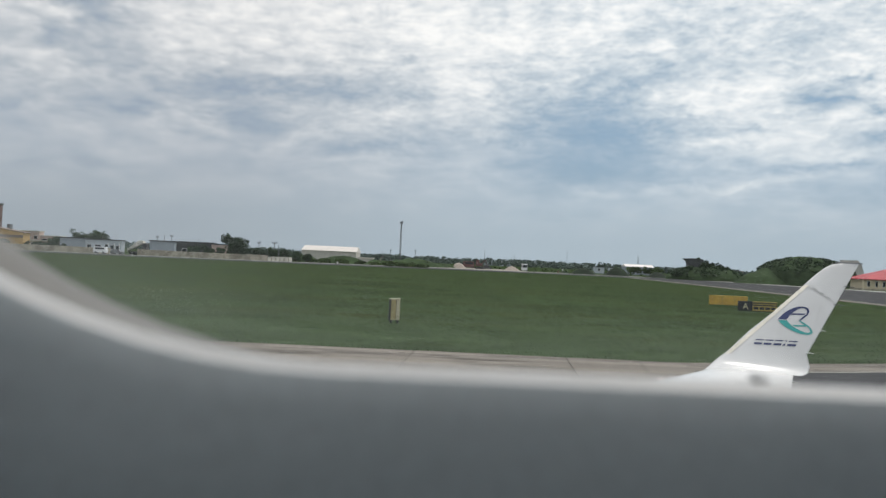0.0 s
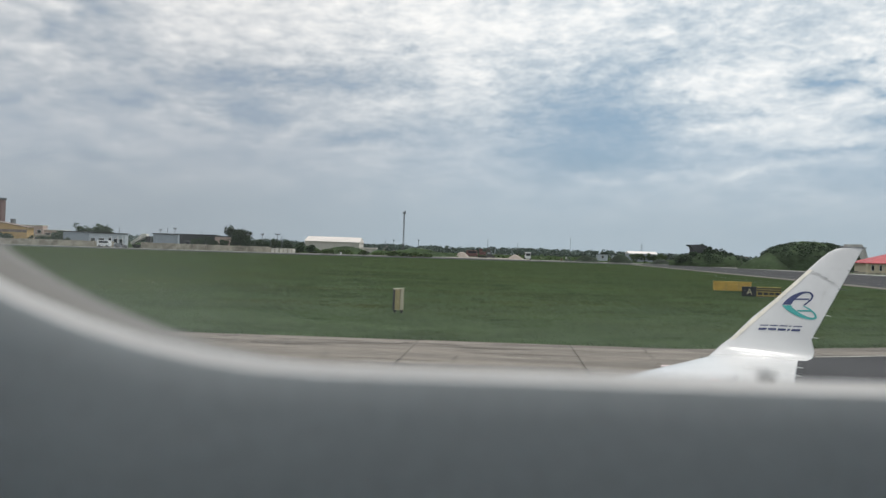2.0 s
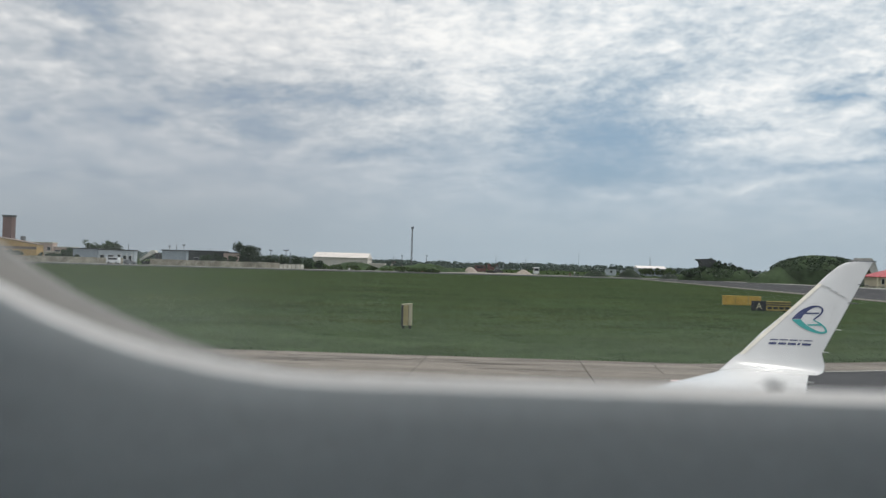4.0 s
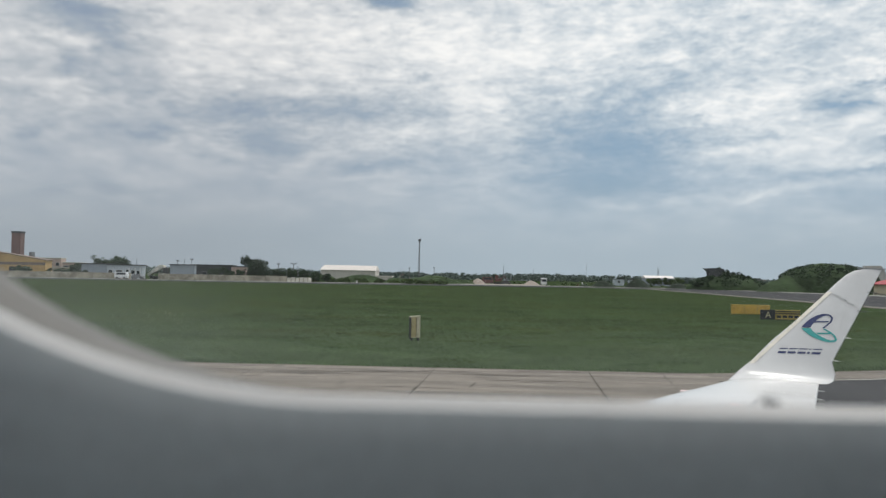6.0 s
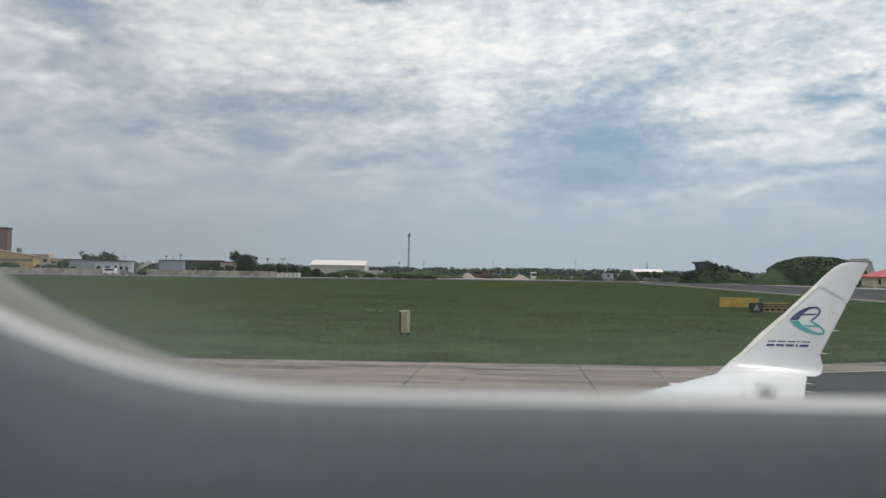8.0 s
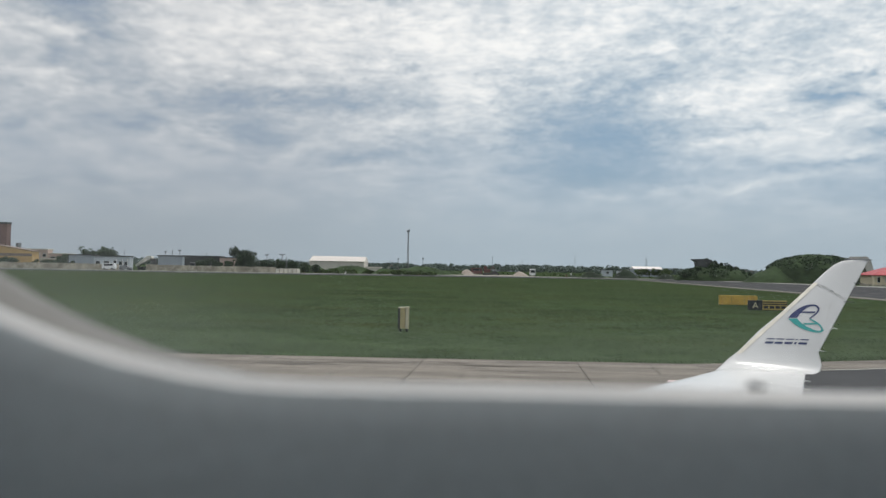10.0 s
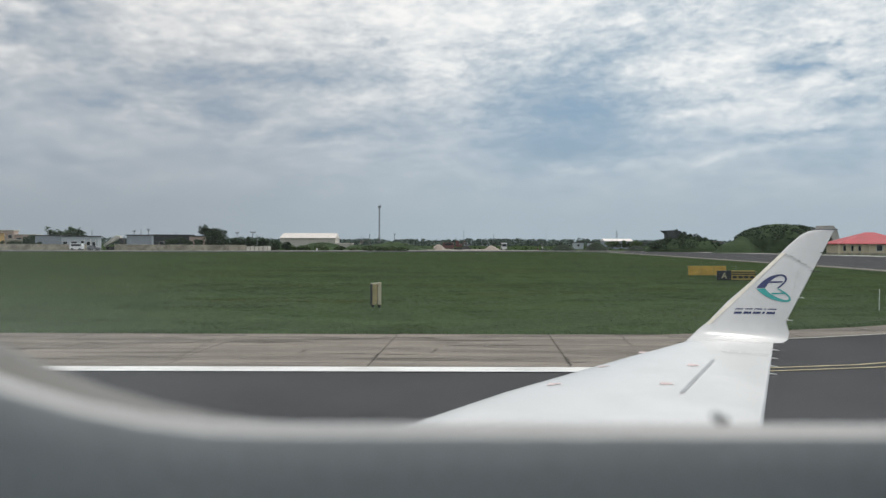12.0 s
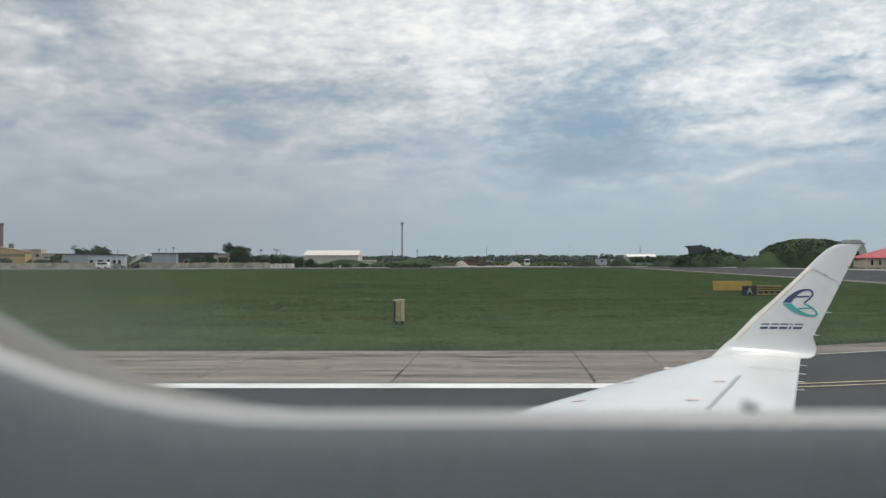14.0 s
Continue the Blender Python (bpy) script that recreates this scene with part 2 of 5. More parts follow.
tinted(CONCRETE, (0.075, 0.068, 0.060), 0.9, 0.54, 0.72, 0.75, (0.14, 1.8, 1), 9)
tinted(CONCRETE, (0.31, 0.275, 0.23), 0.7, 0.55, 0.75, 0.6, (0.2, 1.2, 1), 9)
FARCON = mat("far_concrete", (0.36, 0.35, 0.32), 0.9, vary=0.25, scale=0.1, fine=2, bump=0.1, spec=0.2)
JOINT = mat("joint_dirt", (0.062, 0.054, 0.040), 0.95, vary=0.5, scale=1.5, fine=15)
WHITELINE = mat("white_line_paint", (0.72, 0.72, 0.70), 0.7, vary=0.18, scale=0.8, fine=14, bump=0.1)
tinted(WHITELINE, (0.30, 0.30, 0.29), 2.5, 0.58, 0.74, 0.7, (0.4, 1.5, 1), 8)
YELLOWLINE = mat("yellow_line_paint", (0.42, 0.36, 0.21), 0.75, vary=0.35, scale=1.0, fine=14, bump=0.1)
WINGPAINT = mat("white_aircraft_paint", (0.69, 0.686, 0.680), 0.25, vary=0.07, scale=1.6, fine=12, bump=0.0, spec=0.5)
SCUFF = mat("faint_grey_scuff", (0.60, 0.60, 0.59), 0.5, vary=0.2, scale=20, fine=60, bump=0)
WINGGREY = mat("grey_seal", (0.34, 0.35, 0.36), 0.5, vary=0.2, scale=6, fine=30, bump=0)
SEAMGREY = mat("faded_sealant", (0.46, 0.455, 0.44), 0.6, vary=0.35, scale=25, fine=60, bump=0)
BARE = mat("bare_metal", (0.78, 0.73, 0.63), 0.45, metal=0.25, vary=0.15, scale=5, fine=30, bump=0.03)
NAVY = mat("navy_paint", (0.022, 0.034, 0.125), 0.35, vary=0.1, bump=0)
TEAL = mat("teal_paint", (0.03, 0.33, 0.31), 0.35, vary=0.1, bump=0)
REDMARK = mat("faded_red_stencil", (0.70, 0.56, 0.55), 0.5, vary=0.2, scale=8, bump=0)
BLACK = mat("black_enamel", (0.018, 0.019, 0.022), 0.5, vary=0.2, bump=0)
LETTERY = mat("pale_yellow_letter", (0.50, 0.46, 0.29), 0.5, vary=0.1, bump=0)
SIGNY = mat("sign_yellow", (0.37, 0.28, 0.065), 0.5, vary=0.2, scale=2, fine=12, bump=0)
SIGNBACK = mat("faded_sign_yellow", (0.52, 0.33, 0.06), 0.6, vary=0.15, scale=2, fine=12, bump=0)
TAN = mat("faded_tan_enamel", (0.40, 0.335, 0.165), 0.55, vary=0.25, scale=3, fine=20, bump=0.05)
GREYCREAM = mat("weathered_cream_enamel", (0.50, 0.455, 0.32), 0.55, vary=0.25, scale=3, fine=20, bump=0.05)
CREAM = mat("cream_enamel", (0.66, 0.57, 0.36), 0.55, vary=0.2, scale=3, fine=20, bump=0.05)
DARKMETAL = mat("dark_steel", (0.07, 0.07, 0.07), 0.6, metal=0.3, vary=0.3)
STEEL = mat("galvanised_steel", (0.22, 0.23, 0.24), 0.55, metal=0.4, vary=0.25)
WALLCON = mat("old_concrete_wall", (0.37, 0.33, 0.265), 0.9, vary=0.5, scale=0.5, fine=3, bump=0.2)
WHITEWALL = mat("white_plaster", (0.48, 0.52, 0.56), 0.85, vary=0.12, scale=0.4, fine=4)
HANGWALL = mat("beige_sheet", (0.55, 0.52, 0.47), 0.7, vary=0.12, scale=0.3, fine=4, stretch=(4, 4, 0.5))
HANGCREAM = mat("cream_sheet_roof", (0.68, 0.625, 0.575), 0.5, vary=0.10, scale=0.2, fine=3)
HANGROOF = mat("white_sheet_roof", (0.84, 0.78, 0.74), 0.5, vary=0.08, scale=0.2, fine=3)
BLUEGREY = mat("blue_grey_sheet", (0.32, 0.36, 0.40), 0.7, vary=0.12, scale=0.4, fine=4, stretch=(5, 5, 0.5))
OCHRE = mat("ochre_render", (0.54, 0.355, 0.155), 0.85, vary=0.15, scale=0.3, fine=3)
PINK = mat("pale_pink_render", (0.50, 0.385, 0.33), 0.85, vary=0.15, scale=0.3, fine=3)
BRICKRED = mat("dark_red_brick", (0.16, 0.10, 0.09), 0.9, vary=0.25, scale=0.5, fine=5)
HOUSEWALL = mat("cream_render", (0.66, 0.58, 0.42), 0.85, vary=0.1, scale=0.5, fine=5)
REDROOF = mat("red_roof_sheet", (0.42, 0.045, 0.055), 0.5, vary=0.15, scale=0.4, fine=4, bump=0.1)
DARKROOF = mat("dark_roof", (0.06, 0.065, 0.065), 0.85, vary=0.3, scale=0.5, fine=4)
GLASSDARK = mat("window_glass", (0.03, 0.035, 0.04), 0.15, vary=0.1, bump=0)
SAND = mat("sand", (0.33, 0.285, 0.245), 0.95, vary=0.25, scale=0.4, fine=4, bump=0.3)
SOIL = mat("dark_earth", (0.013, 0.023, 0.011), 0.95, vary=0.4, scale=0.4, fine=3, bump=0.5)
BUNKCON = mat("weathered_bunker_concrete", (0.32, 0.32, 0.30), 0.9, vary=0.25, scale=0.3, fine=3)
ORANGE = mat("orange_machine_paint", (0.11, 0.050, 0.044), 0.5, vary=0.25)
RED = mat("red_plastic", (0.42, 0.05, 0.05), 0.6, vary=0.2)
WHITEPLASTIC = mat("white_plastic", (0.70, 0.70, 0.68), 0.55, vary=0.1)
CARWHITE = mat("white_car_paint", (0.70, 0.71, 0.72), 0.3, vary=0.06, bump=0)
CARSILVER = mat("silver_car_paint", (0.22, 0.23, 0.24), 0.3, metal=0.4, vary=0.08, bump=0)
ROOFTILE = mat("weathered_brown_roof", (0.23, 0.175, 0.14), 0.85, vary=0.3, scale=0.5, fine=4)
PALEWALL = mat("whitewashed_concrete", (0.56, 0.54, 0.48), 0.9, vary=0.3, scale=0.8, fine=4)
RUBBER = mat("rubber", (0.025, 0.025, 0.025), 0.8, vary=0.2, bump=0)
PETAL = mat("pale_petal", (0.46, 0.46, 0.30), 0.8, vary=0.2, bump=0)
LINING = mat("cabin_lining", (0.705, 0.780, 0.825), 0.75, vary=0.08, scale=12, fine=300, bump=0.05, bump_dist=0.001)
REVEAL = mat("white_window_lip", (0.81, 0.82, 0.835), 0.5, vary=0.05, scale=12, fine=200, bump=0)
MASTGREY = mat("mast_grey_paint", (0.12, 0.12, 0.12), 0.6, vary=0.25)
GASKET = mat("grey_window_seal", (0.24, 0.235, 0.225), 0.7, vary=0.1, scale=12, fine=200, bump=0)

PANE = bpy.data.materials.new("hazy_acrylic")
PANE.use_nodes = True
pt = PANE.node_tree
pt.nodes.clear()
p_clear = pt.nodes.new("ShaderNodeBsdfTransparent")
p_haze = pt.nodes.new("ShaderNodeBsdfTranslucent")
p_haze.inputs[0].default_value = (0.85, 0.88, 0.9, 1)
p_mix = pt.nodes.new("ShaderNodeMixShader")
p_noise = pt.nodes.new("ShaderNodeTexNoise")
p_noise.inputs["Scale"].default_value = 30
p_range = pt.nodes.new("ShaderNodeMapRange")
p_range.inputs[3].default_value, p_range.inputs[4].default_value = 0.012, 0.040
pt.links.new(p_noise.outputs[0], p_range.inputs[0])
p_geo = pt.nodes.new("ShaderNodeNewGeometry")
p_sep = pt.nodes.new("ShaderNodeSeparateXYZ")
pt.links.new(p_geo.outputs["Position"], p_sep.inputs[0])
p_rim = pt.nodes.new("ShaderNodeMapRange")
p_rim.interpolation_type = "SMOOTHSTEP"
for k, value in enumerate((-0.012, -0.100, 0.0, 0.20)):
    p_rim.inputs[k + 1].default_value = value
pt.links.new(p_sep.outputs[0], p_rim.inputs[0])
p_low = pt.nodes.new("ShaderNodeMapRange")
p_low.interpolation_type = "SMOOTHSTEP"
for k, value in enumerate((2.694, 2.672, 0.0, 0.05)):
    p_low.inputs[k + 1].default_value = value
pt.links.new(p_sep.outputs[2], p_low.inputs[0])
p_below = pt.nodes.new("ShaderNodeMapRange")
p_below.interpolation_type = "SMOOTHSTEP"
for k, value in enumerate((2.705, 2.682, 0.25, 1.0)):
    p_below.inputs[k + 1].default_value = value
pt.links.new(p_sep.outputs[2], p_below.inputs[0])
p_side = pt.nodes.new("ShaderNodeMath")
p_side.operation = "MULTIPLY"
pt.links.new(p_rim.outputs[0], p_side.inputs[0])
pt.links.new(p_below.outputs[0], p_side.inputs[1])
p_rims = pt.nodes.new("ShaderNodeMath")
pt.links.new(p_side.outputs[0], p_rims.inputs[0])
pt.links.new(p_low.outputs[0], p_rims.inputs[1])
p_sum = pt.nodes.new("ShaderNodeMath")
pt.links.new(p_range.outputs[0], p_sum.inputs[0])
pt.links.new(p_rims.outputs[0], p_sum.inputs[1])
pt.links.new(p_sum.outputs[0], p_mix.inputs[0])
pt.links.new(p_clear.outputs[0], p_mix.inputs[1])
pt.links.new(p_haze.outputs[0], p_mix.inputs[2])
p_out = pt.nodes.new("ShaderNodeOutputMaterial")
pt.links.new(p_mix.outputs[0], p_out.inputs[0])


# ---- mesh helpers ----
def finish(bm, name, material, smooth=False):
    me = bpy.data.meshes.new(name)
    bm.normal_update()
    bm.to_mesh(me)
    bm.free()
    for m in (material if isinstance(material, (list, tuple)) else [material]):
        me.materials.append(m)
    if smooth:
        for p in me.polygons:
            p.use_smooth = True
    return me


def part(name, bm, material, parent=None, label="", smooth=False):
    ob = new(name, finish(bm, name, material, smooth))
    if parent is not None:
        ob.parent = parent
    if label:
        ob["label"] = label
    return ob


def thing(name, x, y, z=0.0, turn=0.0, label="", category="", group="", kind=""):
    ob = new(name)
    ob.matrix_basis = pose(x, y, z, 0, 0, turn)
    return tagged(ob, label, category, group, kind)


def add_box(bm, x0, x1, y0, y1, z0, z1, bevel=0.0):
    r = bmesh.ops.create_cube(bm, size=1.0, matrix=Matrix.Translation(((x0 + x1) / 2, (y0 + y1) / 2, (z0 + z1) / 2)) @ Matrix.Diagonal((x1 - x0, y1 - y0, z1 - z0, 1)))
    if bevel:
        edges = list({e for v in r["verts"] for e in v.link_edges})
        bmesh.ops.bevel(bm, geom=edges, offset=bevel, segments=2, affect="EDGES", profile=0.5)
    return r["verts"]


def box_bm(x0, x1, y0, y1, z0, z1, bevel=0.0):
    bm = bmesh.new()
    add_box(bm, x0, x1, y0, y1, z0, z1, bevel)
    return bm


def add_tube(bm, a, b, r0, r1=None, seg=8):
    a, b = Vector(a), Vector(b)
    way = b - a
    m = Matrix.Translation((a + b) / 2) @ way.to_track_quat("Z", "Y").to_matrix().to_4x4()
    bmesh.ops.create_cone(bm, cap_ends=True, segments=seg, radius1=r0, radius2=r0 if r1 is None else r1, depth=way.length, matrix=m)


def tube_bm(a, b, r0, r1=None, seg=8):
    bm = bmesh.new()
    add_tube(bm, a, b, r0, r1, seg)
    return bm


def prism_bm(outline, y0, y1):
    """A solid with the given outline in x and z, from y0 to y1."""
    bm = bmesh.new()
    a = [bm.verts.new((x, y0, z)) for x, z in outline]
    b = [bm.verts.new((x, y1, z)) for x, z in outline]
    bm.faces.new(a)
    bm.faces.new(b[::-1])
    n = len(outline)
    for i in range(n):
        bm.faces.new((a[i], b[i], b[(i + 1) % n], a[(i + 1) % n]))
    bmesh.ops.recalc_face_normals(bm, faces=bm.faces)
    return bm


def slab_bm(points, z0, z1):
    """A flat sheet with thickness and the given outline on the ground."""
    bm = bmesh.new()
    a = [bm.verts.new((x, y, z0)) for x, y in points]
    b = [bm.verts.new((x, y, z1)) for x, y in points]
    bm.faces.new(a[::-1])
    bm.faces.new(b)
    n = len(points)
    for i in range(n):
        bm.faces.new((a[i], a[(i + 1) % n], b[(i + 1) % n], b[i]))
    bmesh.ops.recalc_face_normals(bm, faces=bm.faces)
    return bm


def clumps(rng, places, size, per, flat=0.6):
    """Small crumpled leaf sheets round the places, as verts and faces."""
    vs, fs = [], []
    for (cx, cy, cz, r) in places:
        for _ in range(per):
            d = Vector((rng.gauss(0, 1), rng.gauss(0, 1), rng.gauss(0, 1)))
            d = d.normalized() * r * rng.random() ** 0.33
            p = Vector((cx + d.x, cy + d.y, cz + d.z * 0.8))
            u = Vector((rng.gauss(0, 1), rng.gauss(0, 1), rng.gauss(0, flat))).normalized()
            w = u.cross(Vector((rng.gauss(0, 1), rng.gauss(0, 1), rng.gauss(0, 1)))).normalized()
            s = size * rng.uniform(0.6, 1.4)
            i = len(vs)
            vs += [p - u * s, p + w * s * 0.55, p + u * s, p - w * s * 0.55]
            fs.append((i, i + 1, i + 2, i + 3))
    return vs, fs


def mesh_from(name, vs, fs, material, parent=None, label=""):
    me = bpy.data.meshes.new(name)
    me.from_pydata([tuple(v) for v in vs], [], fs)
    me.materials.append(material)
    ob = new(name, me)
    if parent is not None:
        ob.parent = parent
    if label:
        ob["label"] = label
    return ob


def tree(name, x, y, height, width, label, seed, group="", leaf=0.42, per=26, material=None, trunk=0.18, n=26):
    rng = random.Random(seed)
    t = thing(name, x, y, 0, 0, label, "tree" if name == "tree" else "bush", group)
    bm = bmesh.new()
    top = height * 0.6
    add_tube(bm, (0, 0, -0.2), (0.1, 0, top), trunk, trunk * 0.4, 8)
    for _ in range(6):
        a = rng.uniform(0, 6.28)
        z = rng.uniform(0.25, 0.55) * height
        add_tube(bm, (0, 0, z), (math.cos(a) * width * 0.33, math.sin(a) * width * 0.33, z + height * 0.22), trunk * 0.4, trunk * 0.12, 6)
    part("trunk", bm, BARK, t)
    lobes = [(0.0, 0.0, 0.55, 0.62)]
    for k in range(9):
        a = 0.7 * k + rng.uniform(-0.5, 0.5)
        q = rng.uniform(0.12, 0.30)
        lobes.append((math.cos(a) * q * 1.15, math.sin(a) * q, rng.uniform(0.30, 0.78), rng.uniform(0.28, 0.50)))
    places = []
    for k in range(n):
        lx, ly, lz, lr = lobes[k % len(lobes)]
        d = Vector((rng.gauss(0, 1), rng.gauss(0, 1), rng.gauss(0, 1))).normalized() * rng.random() ** 0.4 * lr * 0.5
        z = min(0.97, max(0.10, lz + d.z * 0.85))
        places.append(((lx + d.x) * width, (ly + d.y) * width, z * height, width * rng.uniform(0.07, 0.17)))
    vs, fs = clumps(rng, places, leaf, per)
    mesh_from("crown", vs, fs, material or LEAF, t)
    return t


# ---- ground, runway and shoulder ----
bm = bmesh.new()
for x, y in ((-4000, -4000), (4000, -4000), (4000, 4000), (-4000, 4000)):
    bm.verts.new((x, y, 0))
bm.faces.new(bm.verts)
tagged(part("ground", bm, GRASS), "wide flat airfield of mown green grass", "grass field", kind="structure")

GRASS_EDGE = [(6.6, 27.02), (9.5, 28), (13.5, 29.7), (20, 33.2), (28, 38.7), (33.5, 44), (37.5, 52), (40.5, 66), (45, 95), (49, 211), (50, 285)]
TAR_EDGE = [(6.6, 20.2), (6.65, 25.0), (11, 26.5), (15, 28.3), (22, 32), (30, 36.6), (37.5, 42), (41.5, 50), (43.6, 64), (45.4, 80), (47.8, 110), (50.8, 211), (52, 285)]
tar = [(-400, -60), (400, -60), (400, 10), (190, 40), (128, 90), (104, 150), (94, 202), (88, 233), (76, 285)] + TAR_EDGE[::-1] + [(-400, 20.2)]
tagged(part("runway", slab_bm(tar, -0.1, 0.012), ASPHALT), "dark grey worn asphalt runway and taxiway", "runway", kind="structure")
edge = [(-400, 20.2)] + TAR_EDGE + GRASS_EDGE[::-1] + [(-400, 27)]
shoulder = tagged(part("pavement", slab_bm(edge, -0.1, 0.016), JOINT), "cracked pale concrete shoulder along the runway", "pavement", kind="structure")
far = [(-420, 240), (-160, 249), (-70, 259), (-45, 270), (0, 300), (40, 306), (76, 300), (76, 309), (40, 318), (0, 312), (-45, 280), (-70, 266), (-160, 257), (-420, 249)]
tagged(part("road", slab_bm(far, -0.1, 0.05), FARCON), "pale concrete perimeter taxiway across the grass", "road", kind="structure")
tarfar = [(-420, 206), (-160, 219), (-70, 229), (-45, 238), (0, 260), (34, 272), (50, 266), (76, 286), (76, 300), (40, 306), (0, 300), (-45, 270), (-70, 259), (-160, 249), (-420, 240)]
tagged(part("road", slab_bm(tarfar, -0.1, 0.03), ASPHALT), "dark asphalt edge of the perimeter taxiway", "road", kind="structure")
apron = [(94.2, 202), (88.2, 233), (76.2, 285), (84, 286), (97, 233), (112, 180), (140, 150), (210, 120), (400, 95), (400, 60), (190, 41), (128.5, 90.5), (104.5, 150.5)]
tagged(part("pavement", slab_bm(apron, -0.1, 0.02), FARCON), "pale concrete strip beyond the runway", "pavement", kind="structure")


def stripe(name, points, width, z, material, label):
    """A painted line of even width along the points."""
    left, right = [], []
    for i, p in enumerate(points):
        a, b = Vector(points[max(0, i - 1)]), Vector(points[min(len(points) - 1, i + 1)])
        d = (b - a).normalized()
        n = Vector((-d.y, d.x)) * width / 2
        left.append(Vector(p) + n)
        right.append(Vector(p) - n)
    bm = bmesh.new()
    lv = [bm.verts.new((v.x, v.y, z)) for v in left]
    rv = [bm.verts.new((v.x, v.y, z)) for v in right]
    for i in range(len(points) - 1):
        bm.faces.new((rv[i], rv[i + 1], lv[i + 1], lv[i]))
    return tagged(part(name, bm, material), label, "road marking", kind="structure")


stripe("white_line", [(-300, 19.50), (4.4, 19.50)], 0.72, 0.034, WHITELINE, "broad white painted runway edge line")
YL = [(4.5, 19.75), (7.0, 19.8), (9.4, 20.4), (12, 21.6), (16, 24), (24, 29.5), (34, 35.5), (46, 43), (70, 48), (140, 52)]
stripe("yellow_line", YL, 0.11, 0.030, YELLOWLINE, "yellow painted taxi line curving off the runway")
stripe("yellow_line", [(x + 0.25, y - 0.40) for x, y in YL], 0.11, 0.030, YELLOWLINE, "yellow painted taxi line curving off the runway")
stripe("white_line", [(x + 0.1, y - 0.1) for x, y in TAR_EDGE[1:]], 0.16, 0.028, FARCON, "thin pale line at the asphalt edge")

# concrete slabs of the straight shoulder: three lanes, joints leaning a little
SLAB_L, LEAN = 4.4, 0.055
rng = random.Random(4)
for y0, y1 in ((19.97, 21.14), (21.17, 23.99), (24.02, 26.98)):
    for size, columns in ((SLAB_L, range(-17, 1)), (3.36, (1,))):
        bm = bmesh.new()
        add_box(bm, 0.015, size - 0.015, 0, y1 - y0, -0.05, 0.0)
        top = [f for f in bm.faces if f.normal.z > 0.9]
        bmesh.ops.inset_region(bm, faces=top, thickness=0.04)
        for f in top:
            for v in f.verts:
                v.co.z += 0.010
        for v in bm.verts:
            v.co.x += LEAN * v.co.y
        slab_mesh = finish(bm, "concrete_slab", CONCRETE)
        for i in columns:
            ob = new("concrete_slab", slab_mesh)
            ob.parent = shoulder
            ob.location = (i * SLAB_L - 1.22 + LEAN * (y0 - 23), y0, 0.022 + rng.uniform(-0.004, 0.004))
            ob.rotation_euler = (rng.uniform(-0.001, 0.001), rng.uniform(-0.001, 0.001), rng.uniform(-0.001, 0.001))
# slabs of the curve
def along(line, s):
    d = 0.0
    for a, b in zip(line, line[1:]):
        seg = math.dist(a, b)
        if d + seg >= s:
            f = (s - d) / seg
            return a[0] + (b[0] - a[0]) * f, a[1] + (b[1] - a[1]) * f
        d += seg
    return line[-1]


def length(line):
    return sum(math.dist(a, b) for a, b in zip(line, line[1:]))


GE, TE = [(6.60, 27.03)] + GRASS_EDGE[1:], [(6.60, 25.0)] + TAR_EDGE[2:]
count = 44
for i in range(count):
    q = []
    for line in (TE, GE):
        for k in (i, i + 1):
            q.append(along(line, length(line) * (k / count) ** 1.35))
    t0, t1, g0, g1 = q
    for lo, hi in ((0.0, 0.5), (0.5, 1.0)):
        corners = [(t0[0] + (g0[0] - t0[0]) * lo, t0[1] + (g0[1] - t0[1]) * lo), (t1[0] + (g1[0] - t1[0]) * lo, t1[1] + (g1[1] - t1[1]) * lo),
                   (t1[0] + (g1[0] - t1[0]) * hi, t1[1] + (g1[1] - t1[1]) * hi), (t0[0] + (g0[0] - t0[0]) * hi, t0[1] + (g0[1] - t0[1]) * hi)]
        cx, cy = sum(c[0] for c in corners) / 4, sum(c[1] for c in corners) / 4
        corners = [(cx + (a - cx) * 0.988, cy + (b - cy) * 0.975) for a, b in corners]
        part("concrete_slab", slab_bm(corners, -0.03, 0.024 + rng.uniform(-0.003, 0.004)), CONCRETE, shoulder)


def crack(points, width, z=0.0375):
    bm = bmesh.new()
    rows = []
    for k, (x, y) in enumerate(points):
        w = width * (0.4 + 0.9 * noise.noise((x * 3, y * 3, 0)) ** 2 + 0.4)
        a, b = Vector(points[max(0, k - 1)]), Vector(points[min(len(points) - 1, k + 1)])
        d = (b - a).normalized()
        rows.append((bm.verts.new((x - d.y * w, y + d.x * w, z)), bm.verts.new((x + d.y * w, y - d.x * w, z))))
    for a, b in zip(rows, rows[1:]):
        bm.faces.new((a[0], a[1], b[1], b[0]))
    return part("crack", bm, JOINT, shoulder, "dark weedy crack in the concrete")


